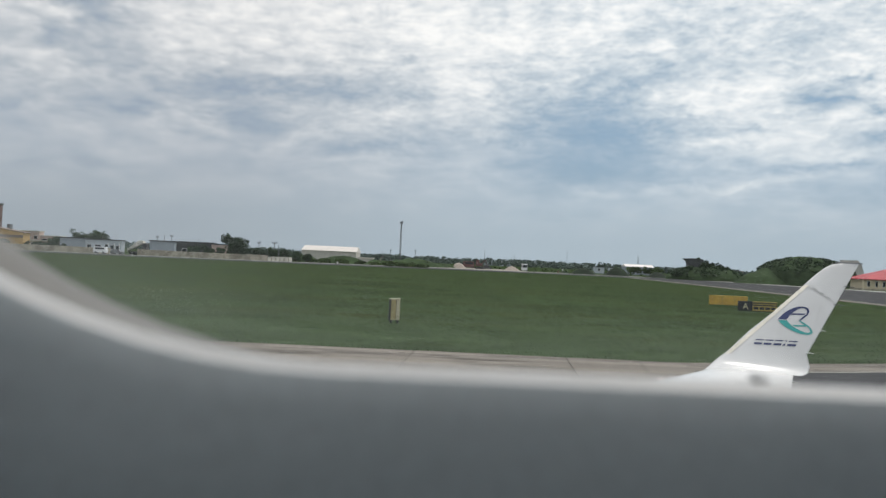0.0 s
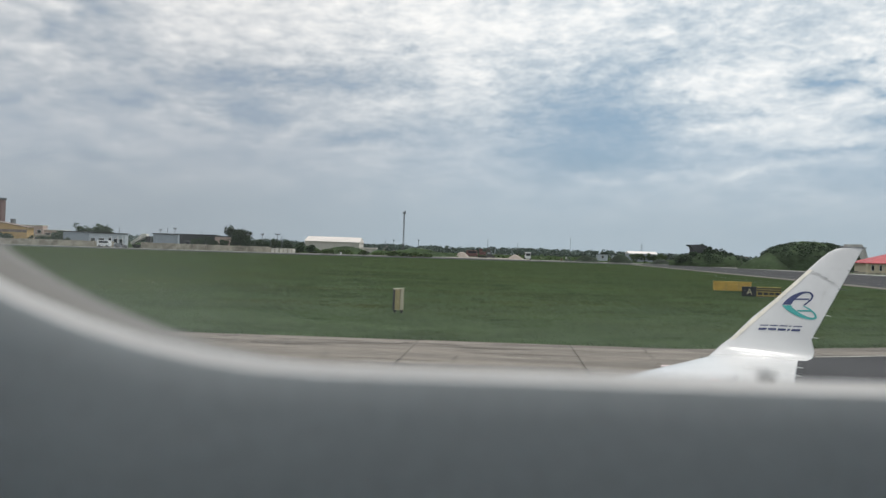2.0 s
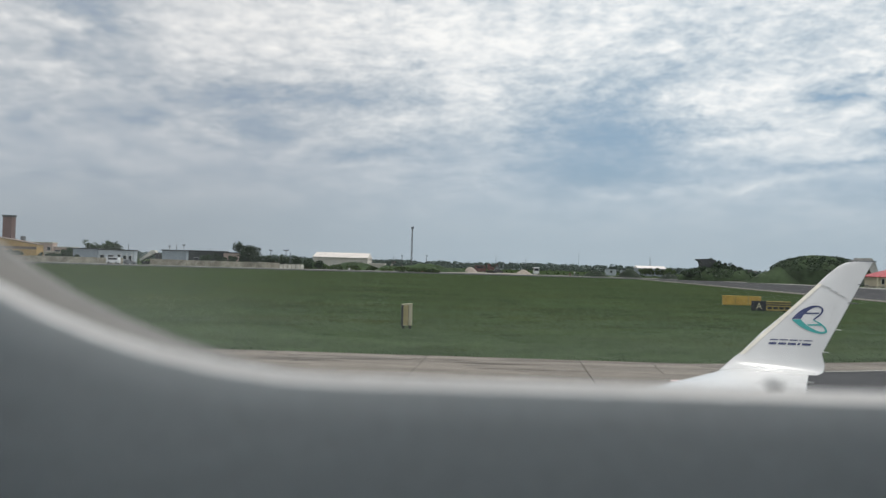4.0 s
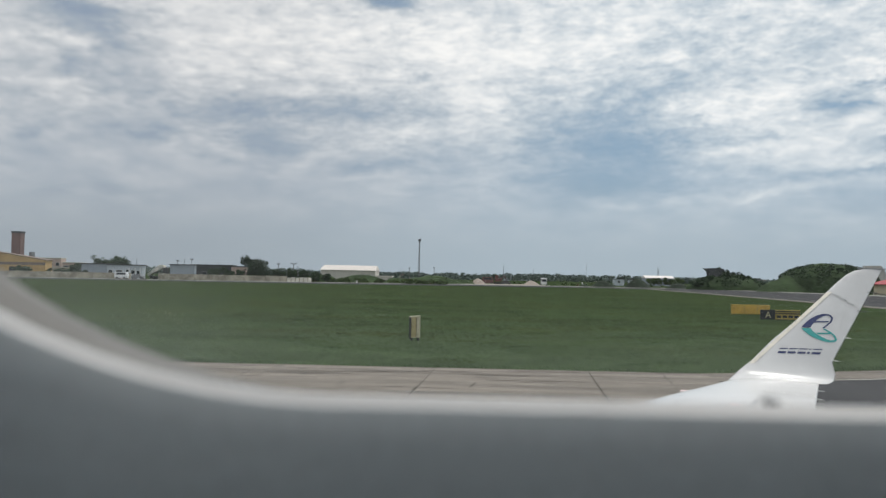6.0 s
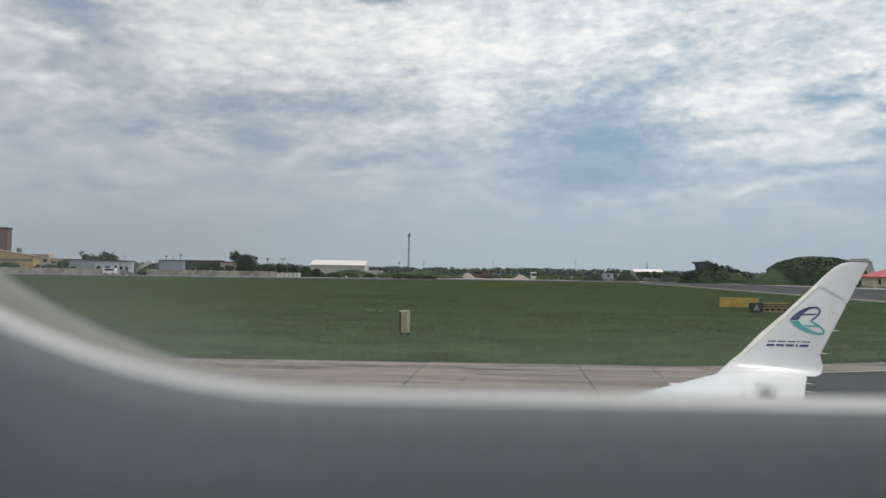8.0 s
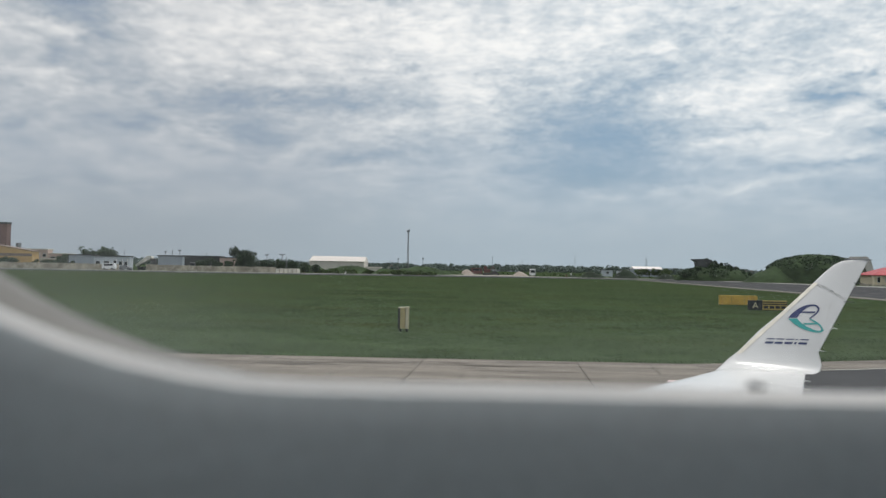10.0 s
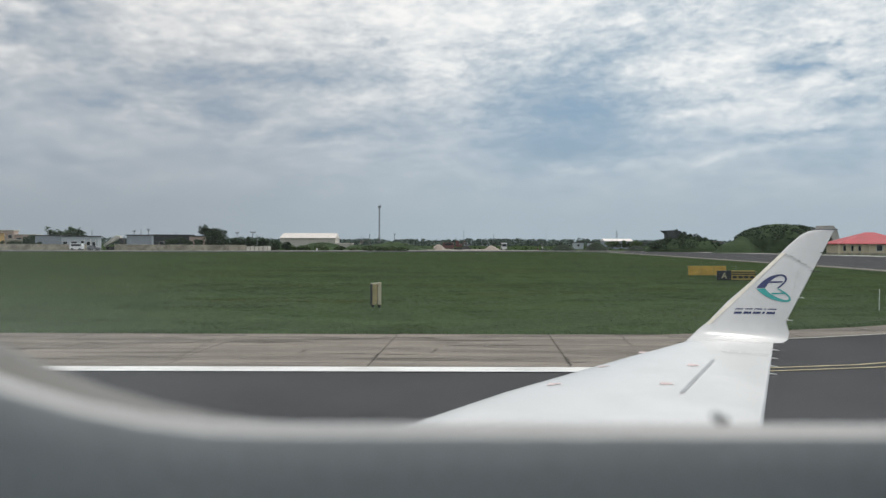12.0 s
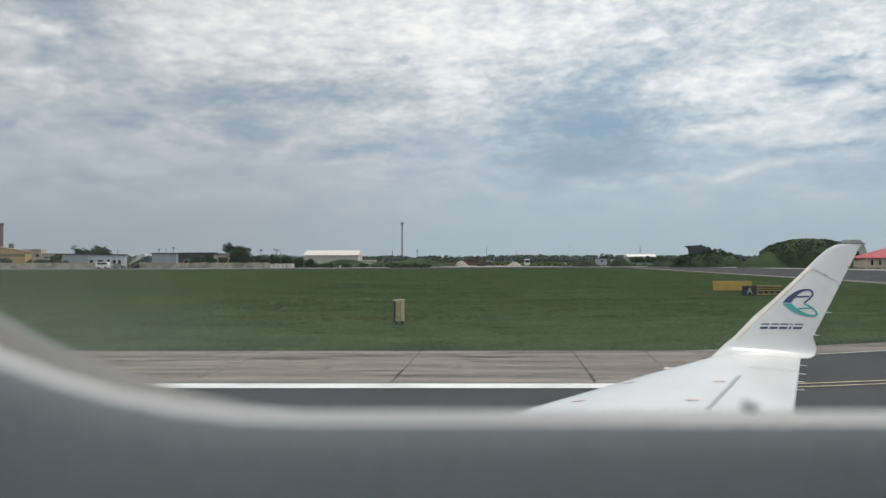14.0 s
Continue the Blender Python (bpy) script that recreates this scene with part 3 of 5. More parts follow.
rng = random.Random(9)
for x0, y0, x1, y1, w in ((-5.98, 25.7, -5.8, 20.9, 0.014), (5.07, 22.9, 5.44, 26.6, 0.022), (-3.18, 22.3, -3.08, 22.95, 0.03), (-1.46, 20.0, -1.28, 22.2, 0.025), (3.02, 20.0, 3.1, 21.6, 0.028), (0.0, 22.3, 0.12, 23.3, 0.02), (-16.5, 22, -12, 25.5, 0.025), (-7.8, 24.6, -1.5, 25.6, 0.02),
                          (-20, 23.8, -4, 24.6, 0.018), (-22, 26.2, -8, 26.4, 0.025), (-6.5, 21.6, -1.6, 22.2, 0.018), (8.6, 26.8, 10.5, 30.4, 0.04), (13, 30, 20, 36, 0.03), (16, 32.4, 19, 34.6, 0.04), (26, 38.6, 30, 43, 0.05), (-12.8, 20.4, -12.4, 26.8, 0.03)):
    n = 14
    pts = []
    for k in range(n + 1):
        f = k / n
        off = rng.uniform(-0.05, 0.05) * (0 < k < n)
        pts.append((x0 + (x1 - x0) * f + off, y0 + (y1 - y0) * f + off * 0.7))
    crack(pts, w)
for y, chance in ((24.0, 0.62), (21.155, 0.5), (25.1, 0.22)):
    x = -26.0
    while x < 6.2:
        n = rng.uniform(0.15, 1.5)
        if rng.random() < chance:
            crack([(x + n * k / 6, y + rng.uniform(-0.025, 0.025)) for k in range(7)], rng.uniform(0.018, 0.055))
        x += n + rng.uniform(0.05, 0.6)
for _ in range(130):
    x, y, n = rng.uniform(-24, 5.5), rng.uniform(20.5, 26.8), rng.uniform(0.2, 1.0) ** 2 * 2.6
    crack([(x + n * k / 5, y + rng.uniform(-0.06, 0.06)) for k in range(6)], rng.uniform(0.012, 0.04))
# old tar patches and stains on the concrete
for x, y, rx, ry in ((-7.5, 24.6, 1.4, 0.35), (-14.5, 21.4, 2.2, 0.4), (-2.0, 25.9, 1.2, 0.3), (-19, 25.4, 2.5, 0.35), (-10.5, 26.4, 1.6, 0.22), (-4.8, 23.3, 0.9, 0.25)):
    bm = bmesh.new()
    ring = []
    for k in range(26):
        a = k / 26 * 2 * math.pi
        f = 0.75 + 0.5 * noise.noise((math.cos(a) * 1.7 + x, math.sin(a) * 1.7 + y, 3))
        ring.append(bm.verts.new((x + rx * f * math.cos(a), y + ry * f * math.sin(a), 0.0385)))
    bm.faces.new(ring)
    part("patch", bm, mat("weathered_patch", (0.19, 0.165, 0.14), 0.9, vary=0.3, scale=1.0, fine=9), shoulder, "darker weathered patch")

# ---- grass, weeds and flowers ----
rng = random.Random(11)


def edge_y(x):
    if x <= 6.6:
        return 27.0
    for a, b in zip(GRASS_EDGE, GRASS_EDGE[1:]):
        if a[0] <= x <= b[0]:
            return a[1] + (b[1] - a[1]) * (x - a[0]) / (b[0] - a[0])
    return 400.0


vs, fs = [], []
for _ in range(100000):
    y = 27 + rng.expovariate(1 / 11.0)
    x = rng.uniform(-0.62, 0.62) * y
    e = edge_y(x)
    if y < e - 0.12 + 0.12 * rng.random():
        if e < 60:
            y = e + rng.random() ** 2 * 3 - 0.1
        else:
            continue
    patch = noise.noise((x * 0.25, y * 0.25, 1.0))
    if patch < -0.15 and rng.random() < 0.5 and y > e + 1:
        continue
    h = rng.uniform(0.015, 0.04) * (1 + 0.6 * patch) + (rng.random() * 0.07 if y < e + 0.7 else 0)
    a = rng.uniform(0, 3.14)
    w = rng.uniform(0.015, 0.045)
    dx, dy = math.cos(a) * w, math.sin(a) * w
    i = len(vs)
    vs += [(x - dx, y - dy, 0), (x + dx, y + dy, 0), (x + rng.uniform(-0.1, 0.1), y + rng.uniform(0.06, 0.18), h)]
    fs.append((i, i + 1, i + 2))
tagged(mesh_from("grass_tufts", vs, fs, BLADE), "short uneven blades of green airfield grass", "grass", kind="stuff")
vs, fs = [], []
for cx, cy, sx, sy, n in ((-18.4, 56, 2.4, 1.3, 30), (-15.5, 55.4, 1.4, 0.9, 12), (-8.6, 57, 2.4, 1.8, 20), (-6.4, 59, 1.5, 1.6, 10), (-27, 55, 2, 2, 10), (-16, 115, 4, 8, 16), (-9, 130, 3, 10, 12), (2, 95, 3, 5, 12), (-12, 47, 3, 2, 6), (-24, 88, 4, 4, 12)):
    for _ in range(n):
        x, y = rng.gauss(cx, sx), rng.gauss(cy, sy)
        z, s = rng.uniform(0.07, 0.14), rng.uniform(0.012, 0.036)
        i = len(vs)
        vs += [(x - s, y, z - s * 0.6), (x + s, y, z - s * 0.6), (x + s * 0.7, y + s, z + s * 0.5), (x - s * 0.7, y + s, z + s * 0.5)]
        fs.append((i, i + 1, i + 2, i + 3))
tagged(mesh_from("wild_flowers", vs, fs, PETAL), "scattered small pale wild flowers in the grass", "flowers", kind="stuff")
for k, (x, y, h, w) in enumerate(((20.6, 37.6, 0.75, 1.5), (10.5, 29.4, 0.2, 0.6), (31, 43.5, 0.4, 1.6), (-15, 27.5, 0.15, 0.7))):
    tree("weed_bush", x, y, h, w, "small dark green weed tuft at the grass edge", 40 + k, "weeds along the shoulder", material=SCRUB, leaf=0.05, per=12, trunk=0.008, n=12)


# ---- the aircraft: cabin, window, wing ----
EYE = 2.7
aircraft = thing("aircraft", 0, 0, 0, 0, "white regional jet with an upturned winglet, standing on the runway", "aircraft")
WX0, WX1, WZ0, WZ1, WR, WY = -0.1351, 0.190, -0.0226, 0.335, 0.1141, 0.130


def window_curve(e, y, n=20):
    """The rounded window outline, e outside the opening."""
    pts = []
    r = WR + e
    out = max(0.0, y - 0.1325) / 0.008
    dx, dz = 0.0080 * out, -0.0019 * out
    for cx, cz, a0 in ((WX1 - WR, WZ0 + WR, -90), (WX1 - WR, WZ1 - WR, 0), (WX0 + WR, WZ1 - WR, 90), (WX0 + WR, WZ0 + WR, 180)):
        for k in range(n + 1):
            a = radians(a0 + 90 * k / n)
            pts.append((cx + dx + r * math.cos(a), y, EYE + cz + dz + r * math.sin(a)))
    return pts


def sweep_bm(profile):
    bm = bmesh.new()
    rings = [[bm.verts.new(p) for p in window_curve(e, y)] for e, y in profile]
    for a, b in zip(rings, rings[1:]):
        n = len(a)
        for i in range(n):
            bm.faces.new((a[i], a[(i + 1) % n], b[(i + 1) % n], b[i]))
    return bm


lip = [(-0.0006, 0.1316), (-0.0005, 0.1309), (0.0001, 0.1302), (0.0008, 0.1295), (0.0010, 0.1290)]
seal = [(0.0040, 0.1425), (0.0, 0.1420), (-0.0006, 0.1408), (-0.0006, 0.1316)]
panel = [(0.0010, 0.1290), (0.0020, 0.1284), (0.006, 0.1270), (0.011, 0.1254), (0.017, 0.1237), (0.024, 0.1219), (0.034, 0.1198), (0.050, 0.1170), (0.075, 0.1135), (0.16, 0.1100)]
part("window_lip", sweep_bm(lip), REVEAL, aircraft, "white rounded lip of the cabin window", smooth=True)
part("window_seal", sweep_bm(seal), GASKET, aircraft, "grey rubber seal round the pane", smooth=True)
part("window_panel", sweep_bm(panel), LINING, aircraft, "grey plastic lining below the cabin window", smooth=True)
bm = bmesh.new()
ring = [bm.verts.new(p) for p in window_curve(0.002, 0.1385)]
bm.faces.new(ring)
pane = part("pane", bm, PANE, aircraft, "slightly hazy acrylic window pane")
pane.visible_shadow = False
hole = part("breather_hole", tube_bm((0.0441, 0.1335, EYE - 0.0222), (0.0441, 0.1380, EYE - 0.0222), 0.0007, None, 14), WINGGREY, aircraft, "small dark breather hole in the pane")

# round fuselage: inner lining and outer skin, with window openings through both
FY, FZ, CZ0 = -1.2, 2.85, 1.55
FX0, FX1, STEP = -4.4, 4.4, 0.2
COLS, SEGS = 44, 48


def is_hole(i, k):
    """Column i along the tube, strip k round it: is there a window?"""
    near, opposite = k in (SEGS - 2, SEGS - 1, 0, 1), k in (SEGS // 2 - 1, SEGS // 2)
    mid = i - COLS // 2
    if near and -1 <= mid <= 0:
        return True
    near_row = k in (SEGS - 1, 0)
    return (near_row and mid % 4 in (3, 0) and not -4 < mid < 3) or (opposite and mid % 4 in (3, 0))


def tube_shell(radius):
    bm = bmesh.new()
    rings = []
    for i in range(COLS + 1):
        rings.append([bm.verts.new((FX0 + i * STEP, FY + radius * math.cos(2 * math.pi * k / SEGS), FZ + radius * math.sin(2 * math.pi * k / SEGS))) for k in range(SEGS)])
    for i in range(COLS):
        for k in range(SEGS):
            if not is_hole(i, k):
                bm.faces.new((rings[i][k], rings[i + 1][k], rings[i + 1][(k + 1) % SEGS], rings[i][(k + 1) % SEGS]))
    return bm


part("cabin_lining", tube_shell(1.305), LINING, aircraft, smooth=True)
part("fuselage_skin", tube_shell(1.36), WINGPAINT, aircraft, "white fuselage skin", smooth=True)
for x in (FX0, FX1):
    part("bulkhead", tube_bm((x - 0.04, FY, FZ), (x + 0.04, FY, FZ), 1.36, None, SEGS), LINING, aircraft)
part("cabin_floor", box_bm(FX0, FX1, FY - 1.0, FY + 1.0, 1.88, 1.96), LINING, aircraft)
bm = bmesh.new()
bmesh.ops.create_uvsphere(bm, u_segments=32, v_segments=16, radius=1.0, matrix=Matrix.Translation((-1.0, FY, 1.45)) @ Matrix.Diagonal((4.2, 1.45, 0.62, 1)))
part("belly_fairing", bm, WINGPAINT, aircraft, smooth=True)


def foil(le, te, mid, up, thick, n=12):
    """One wing section from leading to trailing edge, round in front."""
    le, te, up = Vector(le), Vector(te), Vector(up).normalized()
    pts = []
    chord = (te - le).length
    us = [0.5 - 0.5 * math.cos(math.pi * k / n) for k in range(n + 1)]
    half = lambda u: thick * chord * (1.4845 * u ** 0.5 - 0.63 * u - 1.758 * u * u + 1.4215 * u ** 3 - 0.5075 * u ** 4)
    for u in us:
        pts.append(le + (te - le) * u + up * (half(u) + mid * 4 * u * (1 - u) * chord))
    for u in us[-2:0:-1]:
        pts.append(le + (te - le) * u - up * (half(u) * 0.9 - mid * 4 * u * (1 - u) * chord))
    return pts


def loft_bm(sections):
    bm = bmesh.new()
    rings = [[bm.verts.new(p) for p in s] for s in sections]
    for a, b in zip(rings, rings[1:]):
        n = len(a)
        for i in range(n):
            bm.faces.new((a[i], a[(i + 1) % n], b[(i + 1) % n], b[i]))
    bm.faces.new(rings[0][::-1])
    bm.faces.new(rings[-1])
    bmesh.ops.recalc_face_normals(bm, faces=bm.faces)
    return bm


def wing_z(y):
    return 1.55 - 0.05 * (10.7 - y)


def wing_le(y):
    return 2.90 - 0.79 * (10.6 - y) if y > 6.5 else -0.339 - 0.5 * (6.5 - y)


def wing_te(y):
    return 3.93 - 0.39 * (10.6 - y) if y > 4 else 1.36 - 0.08 * (4 - y)


def wing_thick(y):
    return 0.105 if y < 9.3 else 0.105 - 0.033 * (y - 9.3) / 1.3


sections = []
for y in (-1.0, 2.0, 4.0, 6.0, 7.5, 8.5, 9.3, 10.0, 10.4, 10.6):
    z = wing_z(y)
    sections.append(foil((wing_le(y), y, z), (wing_te(y), y, z), 0.008, (0, 0, 1), wing_thick(y)))
wing = part("wing", loft_bm(sections), WINGPAINT, aircraft, "glossy white swept wing", smooth=True)
wing.location.z = 0.018


def winglet_y(z):
    return 10.80 + 0.36 * (z - 1.6)


sections = [foil((2.90, 10.6, 1.545), (3.93, 10.6, 1.545), 0.008, (0, 0, 1), 0.072),
            foil((2.93, 10.65, 1.557), (3.99, 10.65, 1.537), 0.007, (0, -0.15, 1), 0.069),
            foil((2.965, 10.70, 1.575), (4.07, 10.70, 1.531), 0.006, (0, -0.35, 1), 0.066),
            foil((3.04, 10.77, 1.620), (4.165, 10.78, 1.556), 0.004, (0, -0.8, 0.6), 0.062),
            foil((3.125, 10.82, 1.685), (4.202, 10.83, 1.628), 0.002, (0, -1, 0.3), 0.062),
            foil((3.245, winglet_y(1.765), 1.765), (4.175, winglet_y(1.765), 1.765), 0, (0, -1, 0.36), 0.07)]
for z, a, b in ((2.0, 3.505, 4.333), (2.26, 3.845, 4.507), (2.50, 4.13, 4.668), (2.68, 4.335, 4.789), (2.79, 4.48, 4.863), (2.84, 4.585, 4.897), (2.858, 4.70, 4.912)):
    sections.append(foil((a, winglet_y(z), z), (b, winglet_y(z), z), 0, (0, -1, 0.36), 0.07))
winglet = part("winglet", loft_bm(sections), WINGPAINT, wing, "white upturned wing tip with a navy and teal emblem", smooth=True)


def chord_at(z):
    le = 3.245 + (z - 1.765) * (4.335 - 3.245) / (2.68 - 1.765)
    te = 4.175 + (z - 1.765) * (4.789 - 4.175) / (2.68 - 1.765)
    return le, te


def on_winglet(x, z, lift=0.004):
    """A place just proud of the winglet's inboard face."""
    le, te = chord_at(z)
    u = min(0.99, max(0.02, (x - le) / (te - le)))
    t = 0.07 * (te - le) * (1.4845 * u ** 0.5 - 0.63 * u - 1.758 * u * u + 1.4215 * u ** 3 - 0.5075 * u ** 4)
    return (x, winglet_y(z) - t * 0.94 - lift, z + t * 0.338)


def decal(name, outer, inner, material, label=""):
    """A band of paint on the winglet between two lines of equal length."""
    bm = bmesh.new()
    a = [bm.verts.new(on_winglet(*p)) for p in outer]
    b = [bm.verts.new(on_winglet(*p)) for p in inner]
    for i in range(len(a) - 1):
        if (a[i].co - b[i].co).length + (a[i + 1].co - b[i + 1].co).length > 1e-4:
            bm.faces.new((a[i], a[i + 1], b[i + 1], b[i]))
    return part(name, bm, material, wing, label)


def arc(points, n=24):
    """A smooth line through a few places."""
    out = []
    m = len(points) - 1
    for k in range(n + 1):
        s = min(m - 1e-6, k / n * m)
        i, f = int(s), s - int(s)
        p0, p1, p2, p3 = (points[max(0, min(m, j))] for j in (i - 1, i, i + 1, i + 2))
        out.append(tuple(0.5 * (2 * p1[c] + (p2[c] - p0[c]) * f + (2 * p0[c] - 5 * p1[c] + 4 * p2[c] - p3[c]) * f * f + (3 * p1[c] - p0[c] - 3 * p2[c] + p3[c]) * f ** 3) for c in (0, 1)))
    return out


decal("emblem", arc([(3.856, 2.149), (3.928, 2.218), (4.011, 2.271), (4.107, 2.306), (4.197, 2.309), (4.239, 2.277), (4.228, 2.232), (4.183, 2.189), (4.123, 2.147)], 32),
      arc([(3.961, 2.151), (4.006, 2.204), (4.058, 2.247), (4.125, 2.284), (4.181, 2.292), (4.215, 2.270), (4.205, 2.234), (4.163, 2.195), (4.100, 2.150)], 32), NAVY, "navy blue curved half of the emblem")
decal("emblem", arc([(3.855, 2.140), (3.929, 2.072), (4.022, 2.023), (4.135, 1.993), (4.223, 1.994), (4.259, 2.021), (4.238, 2.070), (4.189, 2.111), (4.123, 2.144)], 32),
      arc([(3.960, 2.145), (4.002, 2.096), (4.067, 2.055), (4.150, 2.020), (4.209, 2.014), (4.233, 2.030), (4.214, 2.067), (4.169, 2.101), (4.100, 2.141)], 32), TEAL, "teal curved half of the emblem")
decal("emblem", [(4.017, 2.226), (4.190, 2.232)], [(4.007, 2.208), (4.178, 2.215)], NAVY)
decal("emblem", [(4.023, 2.093), (4.190, 2.100)], [(4.037, 2.076), (4.200, 2.083)], TEAL)
# five slanting plain marks below the emblem, each a thin head stroke over a thick foot stroke
for x0, w in ((3.548, 0.092), (3.660, 0.092), (3.772, 0.094), (3.886, 0.028), (3.936, 0.104)):
    decal("plain_bar", [(x0 + 0.036, 1.911), (x0 + w + 0.036, 1.911)], [(x0 + 0.028, 1.899), (x0 + w + 0.028, 1.899)], NAVY)
    decal("plain_bar", [(x0 + 0.014, 1.874), (x0 + w + 0.014, 1.874)], [(x0, 1.850), (x0 + w, 1.850)], NAVY)
# leading edge strip, seam, wicks and the aileron seal
EDGE = [1.70 + 0.87 * f / 10 for f in range(11)]
decal("edge_strip", [(chord_at(z)[0] + 0.006, z) for z in EDGE], [(chord_at(z)[0] + 0.064, z) for z in EDGE], BARE, "bare metal leading edge strip")
decal("seam", [(chord_at(z)[0] + 0.065, z) for z in EDGE], [(chord_at(z)[0] + 0.072, z) for z in EDGE], SEAMGREY)
seam_rng = random.Random(15)
SEAM = arc([(4.235, 2.542), (4.324, 2.520), (4.398, 2.474), (4.464, 2.442), (4.556, 2.388)], 40)
decal("seam", SEAM, [(x, z - 0.008) for x, z in SEAM], SEAMGREY)
for k in range(4, 34, 2):
    x, z = SEAM[k]
    dz, w = seam_rng.uniform(-0.018, 0.014), seam_rng.uniform(0.010, 0.026)
    decal("sealant_fleck", [(x, z + dz + 0.006), (x + w, z + dz + 0.002)], [(x - 0.004, z + dz - 0.005), (x + w, z + dz - 0.008)], WINGGREY if k % 3 else SEAMGREY)
decal("seam", [(4.30, 2.10), (4.33, 2.22), (4.40, 2.35)], [(4.304, 2.10), (4.334, 2.22), (4.404, 2.35)], SEAMGREY)


def wing_top(x, y, lift=0.004):
    le, te = wing_le(y), wing_te(y)
    u = min(0.995, max(0.001, (x - le) / (te - le)))
    c = te - le
    t = wing_thick(y) * c * (1.4845 * u ** 0.5 - 0.63 * u - 1.758 * u * u + 1.4215 * u ** 3 - 0.5075 * u ** 4) + 0.008 * 4 * u * (1 - u) * c
    return Vector((x, y, wing_z(y) + t + lift))


def wing_mark(name, line, width, material, label=""):
    bm = bmesh.new()
    rows = []
    for x, y in line:
        rows.append((bm.verts.new(wing_top(x - width / 2, y)), bm.verts.new(wing_top(x + width / 2, y))))
    for a, b in zip(rows, rows[1:]):
        bm.faces.new((a[0], a[1], b[1], b[0]))
    return part(name, bm, material, wing, label)


wing_mark("aileron_seal", [(2.77 - 0.463 * (9.07 - y), y) for y in (9.07, 8.7, 8.4, 8.1, 7.8, 7.45)], 0.036, WINGGREY, "grey rubber seal on the wing's upper skin")
for x, y in ((2.458, 8.695), (1.966, 7.755), (1.003, 7.611), (1.588, 8.575), (2.261, 9.875)):
    wing_mark("stencil", [(x - 0.03, y - 0.05), (x - 0.01, y), (x + 0.01, y + 0.05)], 0.07, REDMARK)
    wing_mark("stencil", [(x + 0.045, y - 0.02), (x + 0.05, y + 0.04)], 0.035, REDMARK)
for k in range(12):
    wing_mark("scuff", [(3.05 + 0.045 * k + seam_rng.uniform(-0.01, 0.01), 9.62 + seam_rng.uniform(-0.06, 0.06)), (3.06 + 0.045 * k, 9.72)], seam_rng.uniform(0.008, 0.022), SCUFF)
for y in (10.12, 9.6, 9.15, 8.75):
    p = Vector((wing_te(y), y, wing_z(y)))
    part("static_wick", tube_bm(p, p + Vector((0.07, 0, -0.008)), 0.006, 0.003, 6), WHITEPLASTIC, wing)
for z in (1.79, 2.05, 2.36, 2.58):
    p = Vector((chord_at(z)[1], winglet_y(z), z))
    part("static_wick", tube_bm(p - Vector((0.03, 0, 0)), p + Vector((0.10 if z > 2.2 else 0.06, 0, -0.008)), 0.007, 0.003, 6), DARKMETAL if z > 2.2 else WHITEPLASTIC, wing)
part("tip_light", box_bm(4.62, 4.95, winglet_y(2.86) - 0.012, winglet_y(2.86) + 0.012, 2.855, 2.868, 0.004), STEEL, wing)


# landing gear
for x, y in ((0.6, -2.2), (0.6, -0.2), (-3.2, -1.2)):
    part("gear_leg", tube_bm((x, y, 0.3), (x, y, CZ0 + 0.3), 0.07, 0.09, 10), STEEL, aircraft)
    w = part("wheel", tube_bm((x, y - 0.14, 0.36), (x, y + 0.14, 0.36), 0.36, None, 20), RUBBER, aircraft)
    part("rim", tube_bm((x, y - 0.15, 0.36), (x, y + 0.15, 0.36), 0.17, None, 14), STEEL, w)


# ---- things on the grass ----
def taxi_sign():
    s = thing("taxi_sign", 20.36, 66, 0, 4, "low black and yellow taxiway location sign on the grass", "airfield sign")
    part("black_panel", box_bm(0, 1.02, -0.08, 0.08, 0.08, 0.76, 0.015), BLACK, s, "black panel with a yellow letter")
    part("yellow_panel", box_bm(1.03, 2.80, -0.08, 0.08, 0.08, 0.76, 0.015), SIGNY, s, "yellow panel with dark bars")
    cu = bpy.data.curves.new("letter", "FONT")
    cu.body, cu.size, cu.extrude, cu.align_x = "A", 0.62, 0.004, "CENTER"
    letter = new("letter", cu)
    letter.parent = s
    letter.matrix_basis = pose(0.51, -0.088, 0.20, 90, 0, 0)
    cu.materials.append(LETTERY)
    for k in range(4):
        part("plain_bar", box_bm(1.12 + k * 0.42, 1.44 + k * 0.42, -0.09, -0.08, 0.20, 0.38), BLACK, s)
    part("plain_bar", box_bm(1.03, 2.80, -0.09, -0.08, 0.46, 0.54), BLACK, s)
    part("plain_bar", box_bm(1.03, 2.80, -0.09, -0.08, 0.61, 0.69), BLACK, s)
    part("frame", box_bm(1.03, 2.80, -0.095, -0.08, 0.06, 0.10), BLACK, s)
    for x in (0.15, 0.85, 1.4, 2.5):
        part("leg", tube_bm((x, 0, -0.05), (x, 0, 0.1), 0.03), DARKMETAL, s)


def sign_back():
    s = thing("direction_sign", 21.08, 76, 0, 0, "blank faded orange-yellow sign seen from behind", "airfield sign")
    part("panel", box_bm(0, 3.1, -0.08, 0.08, 0.08, 0.84, 0.02), SIGNBACK, s)
    for x in (1.0, 2.05):
        part("rib", box_bm(x, x + 0.05, -0.095, -0.08, 0.08, 0.84), SIGNY, s)
    for x in (0.2, 1.5, 2.9):
        part("leg", tube_bm((x, 0, -0.05), (x, 0, 0.1), 0.03), DARKMETAL, s)


